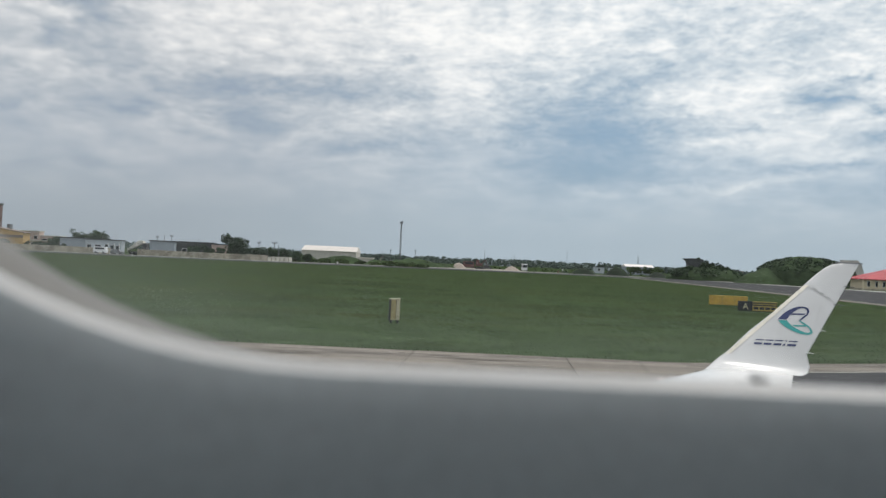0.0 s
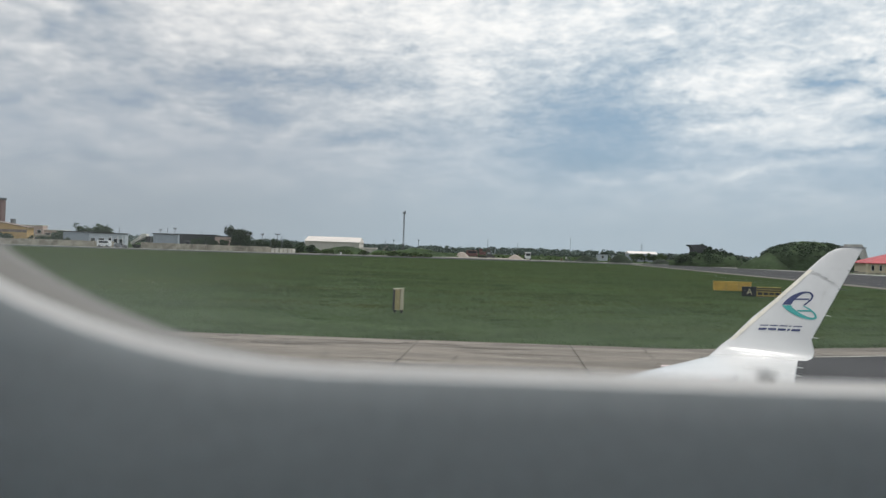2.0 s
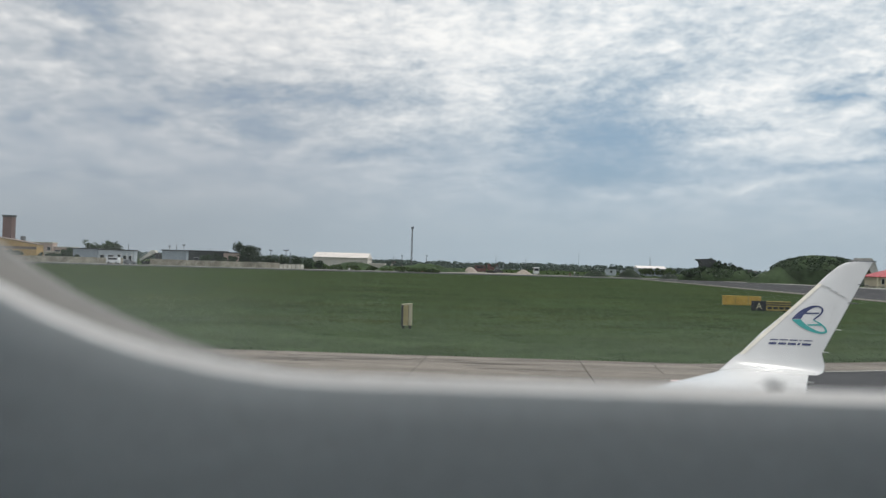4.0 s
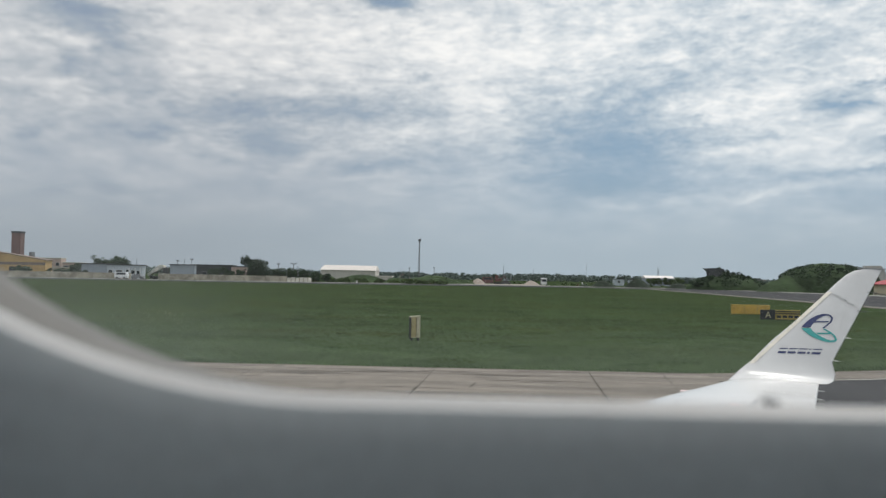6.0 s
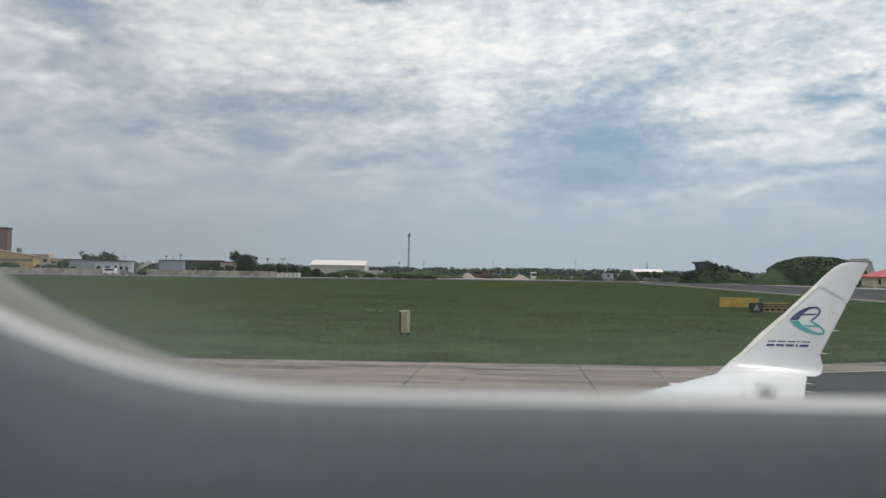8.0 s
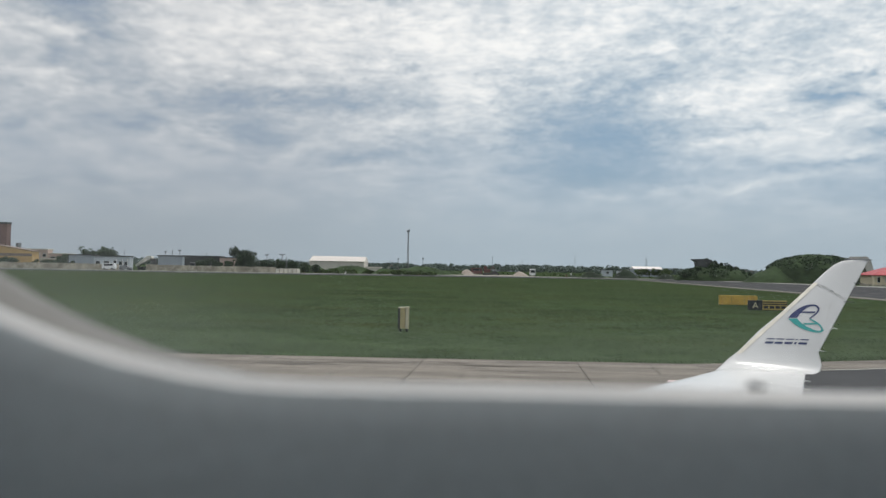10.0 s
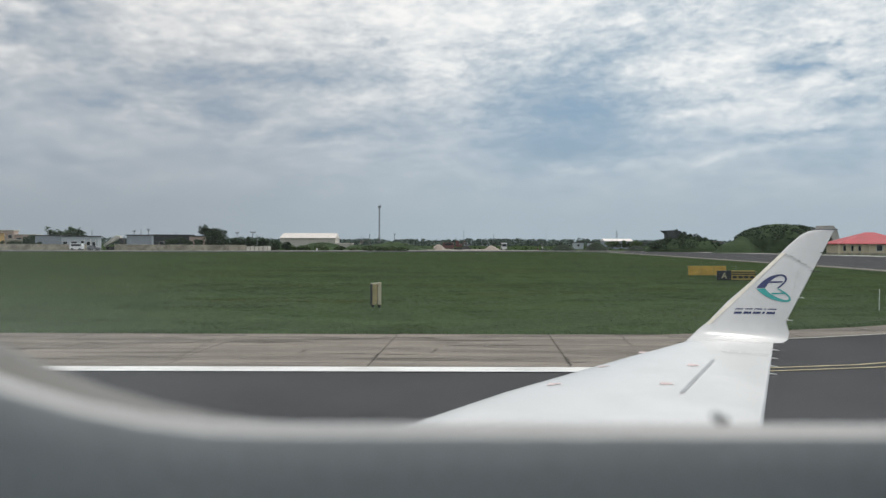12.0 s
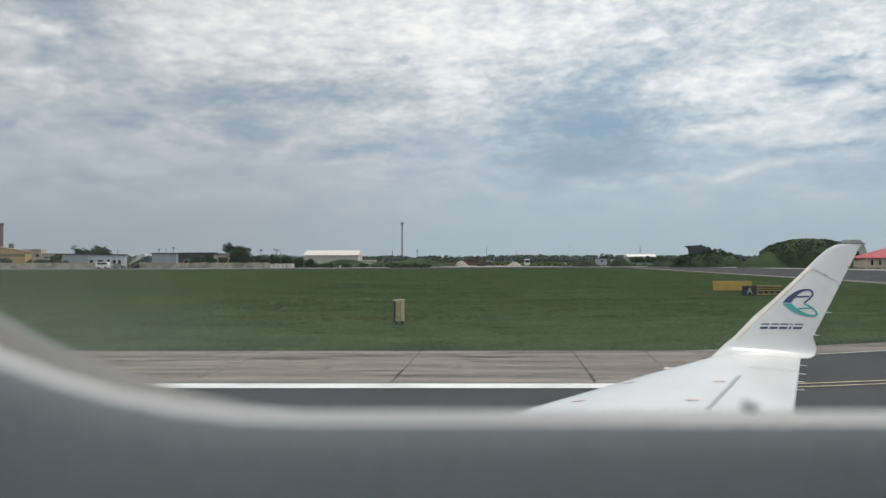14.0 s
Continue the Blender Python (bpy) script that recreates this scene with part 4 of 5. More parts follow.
def cabinet():
    s = thing("marker_board", -2.30, 38.1, 0, 20, "cream and yellow distance marker box on short legs in the grass", "airfield sign")
    part("body", box_bm(-0.19, 0.19, -0.12, 0.12, 0.14, 0.995, 0.012), CREAM, s)
    # thin black sheet on the left: shade of that side given as colour
    part("shaded_side", box_bm(-0.212, -0.192, -0.12, 0.12, 0.10, 0.98), BLACK, s, "left side coloured black for its shade")
    for x0, x1, paint in ((-0.185, 0.018, TAN), (0.040, 0.185, GREYCREAM)):
        part("panel", box_bm(x0, x1, -0.137, -0.12, 0.16, 0.97, 0.004), paint, s)
    for x in (0.029,):
        part("gap", box_bm(x - 0.006, x + 0.006, -0.128, -0.12, 0.14, 0.98), BLACK, s)
    part("cap", prism_bm([(-0.21, 0.98), (0.21, 1.0), (0.20, 1.04), (-0.19, 1.01)], -0.15, 0.14), GREYCREAM, s, "sloping pale cap")
    for x in (-0.14, 0.14):
        for y in (-0.08, 0.08):
            part("leg", tube_bm((x, y, -0.05), (x, y, 0.15), 0.026), DARKMETAL, s)


taxi_sign()
sign_back()
cabinet()
for x, y in ((18.2, 37.5), (34, 51)):
    s = thing("marker_stake", x, y, 0, 0, "thin white marker stake in the grass", "marker stake", "marker stakes")
    part("stake", tube_bm((0, 0, -0.1), (0.01, 0, 0.82), 0.016, 0.014, 8), WHITEPLASTIC, s)
    part("cap", tube_bm((0.01, 0, 0.82), (0.01, 0, 0.86), 0.02, 0.012, 8), WHITEPLASTIC, s)
for x, y in ((24.5, 38.6), (31, 43.6), (19.9, 32.6), (42.5, 66), (46, 92), (-14.2, 26.2)):
    s = thing("edge_light", x, y, 0.02, 0, "small dark taxiway edge light on a short stem", "edge light", "edge lights")
    part("stem", tube_bm((0, 0, -0.02), (0, 0, 0.22), 0.025), DARKMETAL, s)
    part("lamp_head", tube_bm((0, 0, 0.22), (0, 0, 0.36), 0.075, 0.05, 12), BLACK, s)
    part("base_plate", tube_bm((0, 0, -0.01), (0, 0, 0.02), 0.16, 0.16, 14), WALLCON, s)
for x, y, a, n in ((30.5, 49.0, -8, 5.0), (35.0, 53.2, -14, 6.5), (34.0, 47.9, 8, 3.2)):
    s = thing("cable_cover", x, y, 0, a, "faded red flat cable cover lying on bare ground", "cable cover", "cable covers")
    for k in range(4):
        part("segment", box_bm(k * n / 4, (k + 0.96) * n / 4, -0.18, 0.18, -0.02, 0.10, 0.03), RED, s)
for k in range(9):
    s = thing("barrier_block", 62 + k * 1.25, 84 + k * 0.15, 0, 6, ("red" if k % 2 else "white") + " plastic barrier block standing on the asphalt", "barrier", "row of barrier blocks")
    part("block", prism_bm([(-0.58, 0), (0.58, 0), (0.58, 0.14), (0.5, 0.55), (-0.5, 0.55), (-0.58, 0.14)], -0.22, 0.22), RED if k % 2 else WHITEPLASTIC, s)
    part("foot", box_bm(-0.6, 0.6, -0.28, 0.28, 0.0, 0.06), DARKMETAL, s)


# ---- far side: buildings, walls, trees ----
def house(name, x0, x1, y, depth, height, wall, label, category="building", windows=(), parapet=None, group=""):
    """A flat-roofed block with real window recesses on its front."""
    s = thing(name, (x0 + x1) / 2, y, 0, 0, label, category, group)
    h = (x1 - x0) / 2
    part("wall", box_bm(-h, h, 0, depth, -0.2, height), wall, s)
    part("roof", box_bm(-h - 0.25, h + 0.25, -0.3, depth + 0.3, height, height + 0.28), parapet or DARKROOF, s)
    for wx, wz, ww, wh in windows:
        f = part("window", box_bm(wx - ww / 2 - 0.08, wx + ww / 2 + 0.08, -0.08, 0.0, wz - 0.08, wz + wh + 0.08), WHITEPLASTIC, s)
        part("pane", box_bm(wx - ww / 2, wx + ww / 2, -0.10, -0.06, wz, wz + wh), GLASSDARK, f)
    return s


# ochre building and its chimney
s = thing("factory", -156, 300, 0, 0, "ochre rendered factory with a low gable", "building")
part("wall", prism_bm([(-18, -0.2), (16, -0.2), (16, 5.2), (4, 7.1), (-6, 8.3), (-18, 8.3)], 0, 5), OCHRE, s)
part("roof", prism_bm([(16.4, 5.2), (16.4, 5.35), (4, 7.28), (-6, 8.48), (-18, 8.48), (-18, 8.3), (-6, 8.3), (4, 7.1)], -0.3, 5.3), ROOFTILE, s)
for k in range(4):
    part("window", box_bm(-14 + k * 6, -11.5 + k * 6, -0.12, 0, 1.4, 3.0), GLASSDARK, s)
part("band", box_bm(-18, 16, -0.10, 0, 3.6, 4.5), ROOFTILE, s, "rusty orange painted band")
s = thing("chimney", -153.3, 308, 0, 0, "dark red brick chimney behind the factory", "chimney")
part("shaft", box_bm(-1.5, 1.5, -1.5, 1.5, -0.2, 14.3), BRICKRED, s)
part("cap", box_bm(-1.7, 1.7, -1.7, 1.7, 14.3, 14.9), DARKROOF, s)
s = thing("water_tank", -150.3, 312, 0, 0, "small grey tank on a stand", "tank")
part("stand", box_bm(-0.3, 0.3, -0.3, 0.3, -0.2, 6.4), STEEL, s)
part("tank", tube_bm((0, 0, 6.4), (0, 0, 8.1), 0.9, 0.9, 14), STEEL, s)
house("apartment_block", -155.5, -148.3, 330, 4, 6.2, PINK, "pale pink rendered block with dark windows", windows=[(-2.4 + 2.4 * k, 3.6, 1.2, 1.1) for k in range(3)], parapet=PALEWALL)
house("pink_annex", -148.2, -140.6, 331, 4, 4.7, PINK, "lower pink annex with a band of dark windows", windows=[(-2.4, 2.6, 1.9, 1.1), (0.1, 2.6, 1.9, 1.1), (2.5, 2.6, 1.7, 1.1)], parapet=PALEWALL)
house("open_shed", -151, -136.5, 316, 3, 2.9, WALLCON, "long low shed with dark openings", windows=[(-6.2 + 2.05 * k, 1.0, 1.5, 1.2) for k in range(7)], parapet=PALEWALL)
house("container_office", -117.7, -110.0, 276, 3, 4.15, BLUEGREY, "windowless blue-grey sheet metal building")
house("office_house", -109.1, -98.5, 274, 3, 3.95, WHITEWALL, "low white plastered office with dark windows", windows=[(-4.2, 1.4, 1.2, 1.1), (-1.6, 1.4, 1.6, 1.1), (0.9, 0.9, 0.8, 1.8), (2.6, 1.4, 1.0, 1.1), (4.2, 0.3, 0.9, 2.1)])
for x in (1.6, 3.4, 4.9):
    s = thing("porch_post", -103.7 + x, 273.2, 0, 0, "slim white porch post of the office", "post", "porch posts")
    part("post", box_bm(-0.08, 0.08, -0.08, 0.08, -0.1, 3.3), WHITEPLASTIC, s)
    part("foot", box_bm(-0.14, 0.14, -0.14, 0.14, -0.1, 0.12), WALLCON, s)
house("storage_container", -90.7, -83.3, 276, 2, 4.35, BLUEGREY, "large blue-grey storage container behind the wall")
house("dark_shed", -90.5, -78.0, 300, 4, 4.6, DARKROOF, "long dark shed behind trees", windows=[(-3, 1.5, 1.5, 1), (2, 1.5, 1.5, 1)])
house("beige_shed", -77.9, -73.0, 298, 3, 4.25, PINK, "small beige shed with a dark roof", windows=[(0, 1.4, 1.2, 1)])


def wall_run(x0, x1, y0, y1, height, label, material=WALLCON, gap=0.09, span=3.0):
    s = thing("perimeter_wall", x0, y0, 0, math.degrees(math.atan2(y1 - y0, x1 - x0)), label, "wall")
    n = max(2, int(math.hypot(x1 - x0, y1 - y0) / span))
    step = math.hypot(x1 - x0, y1 - y0) / n
    panel_bm = box_bm(gap, step - gap, -0.06, 0.06, -0.1, height, 0.02)
    post_bm = box_bm(-0.09, 0.09, -0.11, 0.11, -0.1, height + 0.1, 0.02)
    pm, qm = finish(panel_bm, "panel", material), finish(post_bm, "post", WALLCON)
    rg = random.Random(int(x0))
    for k in range(n):
        a, b = new("panel", pm), new("post", qm)
        a.parent = b.parent = s
        a.location, b.location = (k * step, 0, rg.uniform(-0.1, 0.05)), (k * step, 0, 0)


wall_run(-190, -101, 268, 272.5, 1.72, "old grey concrete panel wall")
wall_run(-93, -55.2, 272.5, 276.6, 1.74, "old grey concrete panel wall")
wall_run(-55, -47.8, 274.5, 276, 1.35, "broken whitewashed wall of short panels with gaps", PALEWALL, 0.14, 1.2)

# hangar
s = thing("hangar", -45.4, 345, 0, 0, "long low hangar with a white roof and beige sheet walls", "hangar")
part("wall", box_bm(-11.1, 9.3, 0, 16, -0.2, 4.2), HANGWALL, s)
bm = bmesh.new()
v = [bm.verts.new(p) for p in ((-11.3, -0.4, 4.15), (9.5, -0.4, 4.15), (9.5, 16.4, 4.15), (-11.3, 16.4, 4.15), (-11.1, 8, 6.0), (9.3, 8, 6.0), (-11.3, -0.4, 4.0), (9.5, -0.4, 4.0), (9.5, 16.4, 4.0), (-11.3, 16.4, 4.0))]
for f in ((0, 1, 5, 4), (2, 3, 4, 5), (1, 2, 5), (3, 0, 4), (6, 7, 1, 0), (7, 8, 2, 1), (8, 9, 3, 2), (9, 6, 0, 3), (9, 8, 7, 6)):
    bm.faces.new([v[i] for i in f])
part("roof", bm, HANGCREAM, s)
for k in range(5):
    part("rib", box_bm(-11.1 + k * 5.0, -10.9 + k * 5.0, -0.1, 0, -0.1, 4.1), HANGWALL, s)
part("annex", box_bm(9.4, 15.2, 2, 9, -0.2, 1.9), HANGWALL, s)
part("annex_roof", box_bm(9.6, 15.5, 1.7, 9.3, 1.9, 2.3), HANGCREAM, s)

# floodlight mast
s = thing("floodlight_mast", -20.0, 350, 0, 0, "tall slim grey lattice floodlight mast", "floodlight mast")
for dx, dy in ((-1, -1), (1, -1), (1, 1), (-1, 1)):
    part("leg", tube_bm((dx * 0.27, dy * 0.27, -0.2), (dx * 0.17, dy * 0.17, 15.6), 0.08, 0.07, 6), MASTGREY, s)
bm = bmesh.new()
for k in range(13):
    w0, w1 = 0.27 - 0.10 * k / 13, 0.27 - 0.10 * (k + 1) / 13
    z0, z1 = k * 1.2, (k + 1) * 1.2
    add_tube(bm, (-w0, -w0, z0), (w1, -w1, z1), 0.06, None, 5)
    add_tube(bm, (w0, w0, z0), (-w1, w1, z1), 0.06, None, 5)
    add_tube(bm, (w0, -w0, z0), (w1, w1, z1), 0.06, None, 5)
    add_tube(bm, (-w0, w0, z0), (-w1, -w1, z1), 0.06, None, 5)
part("brace", bm, MASTGREY, s)
part("platform", box_bm(-0.5, 0.55, -0.5, 0.5, 15.6, 15.75), MASTGREY, s)
for k in range(3):
    part("floodlight", box_bm(-0.5 + k * 0.37, -0.2 + k * 0.37, -0.65, -0.35, 15.75, 16.35 + 0.1 * k, 0.05), DARKMETAL, s)
part("rod", tube_bm((0.4, 0, 15.7), (0.4, 0, 17.0), 0.05), MASTGREY, s)


def pole(x, y, h, arm, label, name="utility_pole"):
    s = thing(name, x, y, 0, 0, label, "pole", "distant poles")
    part("shaft", tube_bm((0, 0, -0.2), (0, 0, h), 0.12, 0.09, 8), MASTGREY, s)
    if arm:
        part("crossarm", box_bm(-arm, arm, -0.08, 0.08, h - 0.45, h - 0.25), MASTGREY, s)
        for x2 in (-arm * 0.85, arm * 0.85):
            part("insulator", tube_bm((x2, 0, h - 0.25), (x2, 0, h + 0.1), 0.09), DARKMETAL, s)


for x, y, h, arm in ((-117, 320, 6.6, 0), (-102.6, 320, 6.4, 0.45), (-100.8, 322, 6.9, 0), (-97, 318, 6.9, 0.5), (-88.3, 320, 6.0, 0), (-63, 300, 5.8, 0.5), (-58, 300, 6.0, 0.9), (-56.8, 301, 5.0, 0),
                     (-31, 405, 5.6, 0), (-27, 400, 6.0, 0.3), (-16.3, 400, 6.4, 0.3), (17, 500, 9.0, 0), (37, 560, 8, 0), (86, 700, 14, 0), (104, 520, 9, 0), (95.5, 480, 9.5, 0)):
    pole(x, y, h, arm, "thin grey pole far behind the field")


def vehicle(name, x, y, turn, paint, length, height, label, category, boxy=True):
    s = thing(name, x, y, 0, turn, label, category)
    h = length / 2
    if boxy:
        out = [(-h, 0.35), (h, 0.35), (h, height * 0.55), (h - 0.25, height), (-h + 0.1, height), (-h, height * 0.9)]
    else:
        out = [(-h, 0.3), (h, 0.3), (h, 0.8), (h * 0.55, 0.95), (h * 0.3, height), (-h * 0.55, height), (-h * 0.9, 0.95), (-h, 0.85)]
    part("body", prism_bm(out, -0.9, 0.9), paint, s)
    part("windscreen", box_bm(h * 0.2 if not boxy else -h * 0.7, h * 0.35 if not boxy else h * 0.75, -0.93, 0.93, height * 0.62, height * 0.88), GLASSDARK, s)
    if boxy:
        part("end_window", box_bm(-h - 0.03, -h + 0.3, -0.75, 0.75, height * 0.5, height * 0.85), GLASSDARK, s)
    for wx in (-h * 0.6, h * 0.6):
        for wy in (-0.9, 0.9):
            w = part("wheel", tube_bm((wx, wy - 0.11, 0.34), (wx, wy + 0.11, 0.34), 0.34, None, 14), RUBBER, s)
            part("rim", tube_bm((wx, wy - 0.12, 0.34), (wx, wy + 0.12, 0.34), 0.2, None, 10), STEEL, w)
    return s


vehicle("van", -100.6, 263.6, 0, CARWHITE, 3.6, 2.0, "white van parked by the office", "van")
vehicle("car", -96.0, 264.2, 0, CARSILVER, 3.6, 1.4, "silver-grey car parked by the office", "car", False)
vehicle("minibus", 25.6, 331, 90, CARWHITE, 5.0, 2.6, "white minibus on the far taxiway", "minibus")
vehicle("car", 12.4, 334, 0, DARKMETAL, 3.4, 1.5, "dark car beside the digger", "car", False)
vehicle("lorry", 6.0, 345, 0, ORANGE, 4.2, 2.6, "dark red lorry behind a sand heap", "lorry")

for x, y, h, paint, label in ((-35.3, 284, 0.7, WHITEPLASTIC, "small white marker by the far taxiway"), (-14.0, 290, 0.9, RED, "small red marker by the far taxiway"), (-13.0, 290, 0.8, RED, "small red marker by the far taxiway"),
                              (93.5, 262, 1.7, WHITEPLASTIC, "white marker post by the shelter"), (100.5, 256, 0.8, WHITEPLASTIC, "small white marker near the shelter"), (36.0, 316, 1.0, ORANGE, "small rusty marker by the far taxiway"), (37.8, 318, 1.4, WHITEPLASTIC, "white marker post by the far taxiway")):
    s = thing("airfield_marker", x, y, 0, 0, label, "marker", "far airfield markers")
    part("post", box_bm(-0.2, 0.2, -0.12, 0.12, -0.05, h, 0.04), paint, s)
    part("base", box_bm(-0.35, 0.35, -0.25, 0.25, -0.05, 0.08), WALLCON, s)

# tipper
s = thing("tipper_truck", -95.5, 281, 0, 0, "pale grey tipper truck with its bed raised", "truck")
part("bed", prism_bm([(-3.2, 1.0), (1.6, 3.6), (1.4, 4.3), (0.2, 4.4), (-3.4, 1.6)], -1.1, 1.1), PALEWALL, s)
part("cab", box_bm(1.3, 2.6, -1.1, 1.1, 0.7, 3.6, 0.1), DARKMETAL, s)
part("chassis", box_bm(-3.0, 2.6, -0.5, 0.5, 0.6, 1.0), DARKMETAL, s)
for wx in (-2.2, -1.0, 1.9):
    part("wheel", tube_bm((wx, -1.1, 0.5), (wx, 1.1, 0.5), 0.5, None, 14), RUBBER, s)

# digger
s = thing("digger", 9.6, 336, 0, 0, "orange-red tracked digger by the sand", "excavator")
part("body", box_bm(-1.2, 1.2, -1.1, 1.1, 1.0, 2.2, 0.1), ORANGE, s)
part("cab", box_bm(-1.2, 0.0, -0.9, 0.5, 2.2, 3.3, 0.08), ORANGE, s)
part("boom", prism_bm([(0.6, 1.8), (2.0, 3.3), (2.3, 3.3), (0.95, 1.7)], -0.15, 0.15), ORANGE, s)
part("arm", prism_bm([(2.0, 3.3), (2.3, 3.3), (3.0, 1.4), (2.8, 1.3)], -0.15, 0.15), ORANGE, s)
part("bucket", prism_bm([(2.6, 0.7), (3.3, 0.6), (3.4, 1.4), (2.9, 1.5)], -0.5, 0.5), DARKMETAL, s)
for y in (-1.2, 0.7):
    part("track", box_bm(-1.6, 1.6, y, y + 0.5, 0.0, 0.8, 0.25), RUBBER, s)


def mound_bm(rx, ry, h, seed, rough=0.12, n=30, power=1.0):
    """A heap with an uneven skin."""
    bm = bmesh.new()
    rows = []
    for i in range(n + 1):
        row = []
        f = i / n
        for k in range(n * 2):
            a = k / (n * 2) * 2 * math.pi
            x, y = rx * f * math.cos(a), ry * f * math.sin(a)
            z = h * (max(0.0, 1 - f ** 2)) ** power
            z += h * rough * noise.noise((x * 0.35 + seed, y * 0.35, seed)) * (1 - f) * 2
            row.append(bm.verts.new((x, y, z - 0.1)))
        rows.append(row)
    for a, b in zip(rows, rows[1:]):
        m = len(a)
        for k in range(m):
            bm.faces.new((a[k], b[k], b[(k + 1) % m], a[(k + 1) % m]))
    bmesh.ops.remove_doubles(bm, verts=bm.verts, dist=0.001)
    bmesh.ops.recalc_face_normals(bm, faces=bm.faces)
    return bm


def heap(name, x, y, rx, ry, h, material, label, seed, power=1.6):
    s = tagged(part(name, mound_bm(rx, ry, h, seed, 0.12, 18, power), material, smooth=True), label, "heap")
    s.location = (x, y, 0)
    return s


heap("sand_heap", 2.2, 330, 3.3, 3, 2.1, SAND, "pale heap of sand on the far taxiway", 1)
heap("sand_heap", 21.3, 332, 3.4, 3, 1.7, SAND, "pale heap of sand on the far taxiway", 2)
heap("sand_heap", 74.8, 300, 2.2, 1.6, 0.6, SAND, "low pale sand heap by the mounds", 3)
tagged(part("pavement", slab_bm([(-6, 312), (24, 313), (26, 322), (24, 350), (4, 352), (-2, 334)], -0.1, 0.08), SAND), "bare sandy pad beside the far taxiway", "sand", kind="structure")
for k, (x, y, rx, h) in enumerate(((44, 312, 5.0, 2.2), (55.4, 312, 5.0, 3.1), (67.5, 306, 4.4, 1.9), (83.2, 300, 4.4, 2.4), (38, 314, 2, 0.9))):
    m = heap("earth_mound", x, y, rx, 3.0, h, SOIL, "dark earth mound grown over with weeds", 10 + k, 1.5)
    rg = random.Random(500 + k)
    vs, fs = clumps(rg, [(rg.gauss(0, rx * 0.4), rg.uniform(-2.4, 0), 0, 0.5) for _ in range(5)], 0.2, 10)
    mesh_from("weeds", [(v[0], v[1], v[2] + h * max(0, 1 - (v[0] / rx) ** 2 - (v[1] / 3) ** 2) ** 1.5) for v in vs], fs, LEAF, m)

for k, (x, y, rx, ry, h) in enumerate(((-47.6, 298, 5.4, 5, 2.5), (-35.6, 300, 8.8, 6, 2.65), (-13.5, 318, 11.5, 6, 2.7), (-25.5, 312, 5.0, 5, 1.7), (-3.5, 330, 6.0, 5, 1.5))):
    m = heap("grass_mound", x, y, rx, ry, h, FARGRASS, "low earth mound overgrown with grass", 30 + k, 1.0)
    rg = random.Random(700 + k)
    spots = [(rg.gauss(0, rx * 0.45), rg.uniform(-ry * 0.9, 0), 0, 0.45) for _ in range(int(rx * 2.2))]
    vs, fs = clumps(rg, spots, 0.2, 9)
    mesh_from("weeds", [(v[0], v[1], v[2] + h * max(0, 1 - (v[0] / rx) ** 2 - (v[1] / ry) ** 2)) for v in vs], fs, SCRUB, m)
house("white_hut", 61, 65.4, 400, 4, 2.7, WHITEWALL, "small white hut far behind the mounds", windows=[(0, 1.2, 1, 0.8)])
house("white_hut", 68.0, 69.6, 402, 4, 2.6, WHITEWALL, "small white hut far behind the mounds", windows=[(0, 1.2, 1, 0.8)])
s = thing("long_hangar", 84.6, 420, 0, 0, "long low hangar with a bright white roof", "hangar")
part("wall", box_bm(-6.4, 6.4, 0, 10, -0.2, 3.6), BLUEGREY, s)
bm = bmesh.new()
v = [bm.verts.new(p) for p in ((-6.6, -0.4, 3.55), (6.6, -0.4, 3.55), (6.6, 10.4, 3.55), (-6.6, 10.4, 3.55), (-6.6, 5, 4.7), (6.6, 5, 4.7))]
for f in ((0, 1, 5, 4), (2, 3, 4, 5), (1, 2, 5), (3, 0, 4), (3, 2, 1, 0)):
    bm.faces.new([v[i] for i in f])
part("roof", bm, HANGROOF, s)

# far settlement
rng = random.Random(5)
for k in range(16):
    x = rng.uniform(206, 250) if k < 11 else rng.uniform(-60, 60)
    w, h = rng.uniform(6, 12), rng.uniform(3, 5)
    house("distant_house", x, x + w, 720 + rng.uniform(0, 60), 8, h, WHITEWALL if k % 3 else PINK, "tiny pale house on the horizon", windows=[(-1.5, 1.5, 1.2, 1.2), (1.5, 1.5, 1.2, 1.2)], group="houses on the horizon")


# ---- hardened shelters ----
def shelter(x, y, rx, ry, h, label, seed, turn=0.0, leaves=160, power=0.55):
    s = thing("aircraft_shelter", x, y, 0, turn, label, "shelter")
    bm = mound_bm(rx, ry, h, seed, 0.10, 40, power)
    part("earth_cover", bm, FARGRASS, s, "grass and scrub covered earth mound", smooth=True)
    rg = random.Random(seed)
    places = []
    for _ in range(leaves):
        a, f = rg.uniform(0, 6.28), rg.random() ** 0.5 * 0.92
        px, py = rx * f * math.cos(a), ry * f * math.sin(a)
        pz = h * (1 - f * f) ** power
        places.append((px, py, pz - 0.25, rg.uniform(0.4, 1.1)))
    vs, fs = clumps(rg, places, 0.32, 22)
    mesh_from("scrub", vs, fs, LEAF, s)
    return s


s = shelter(102.5, 269, 15.0, 12, 8.0, "large earth-covered aircraft shelter with a concrete arch front", 21, 0, 700, 0.36)
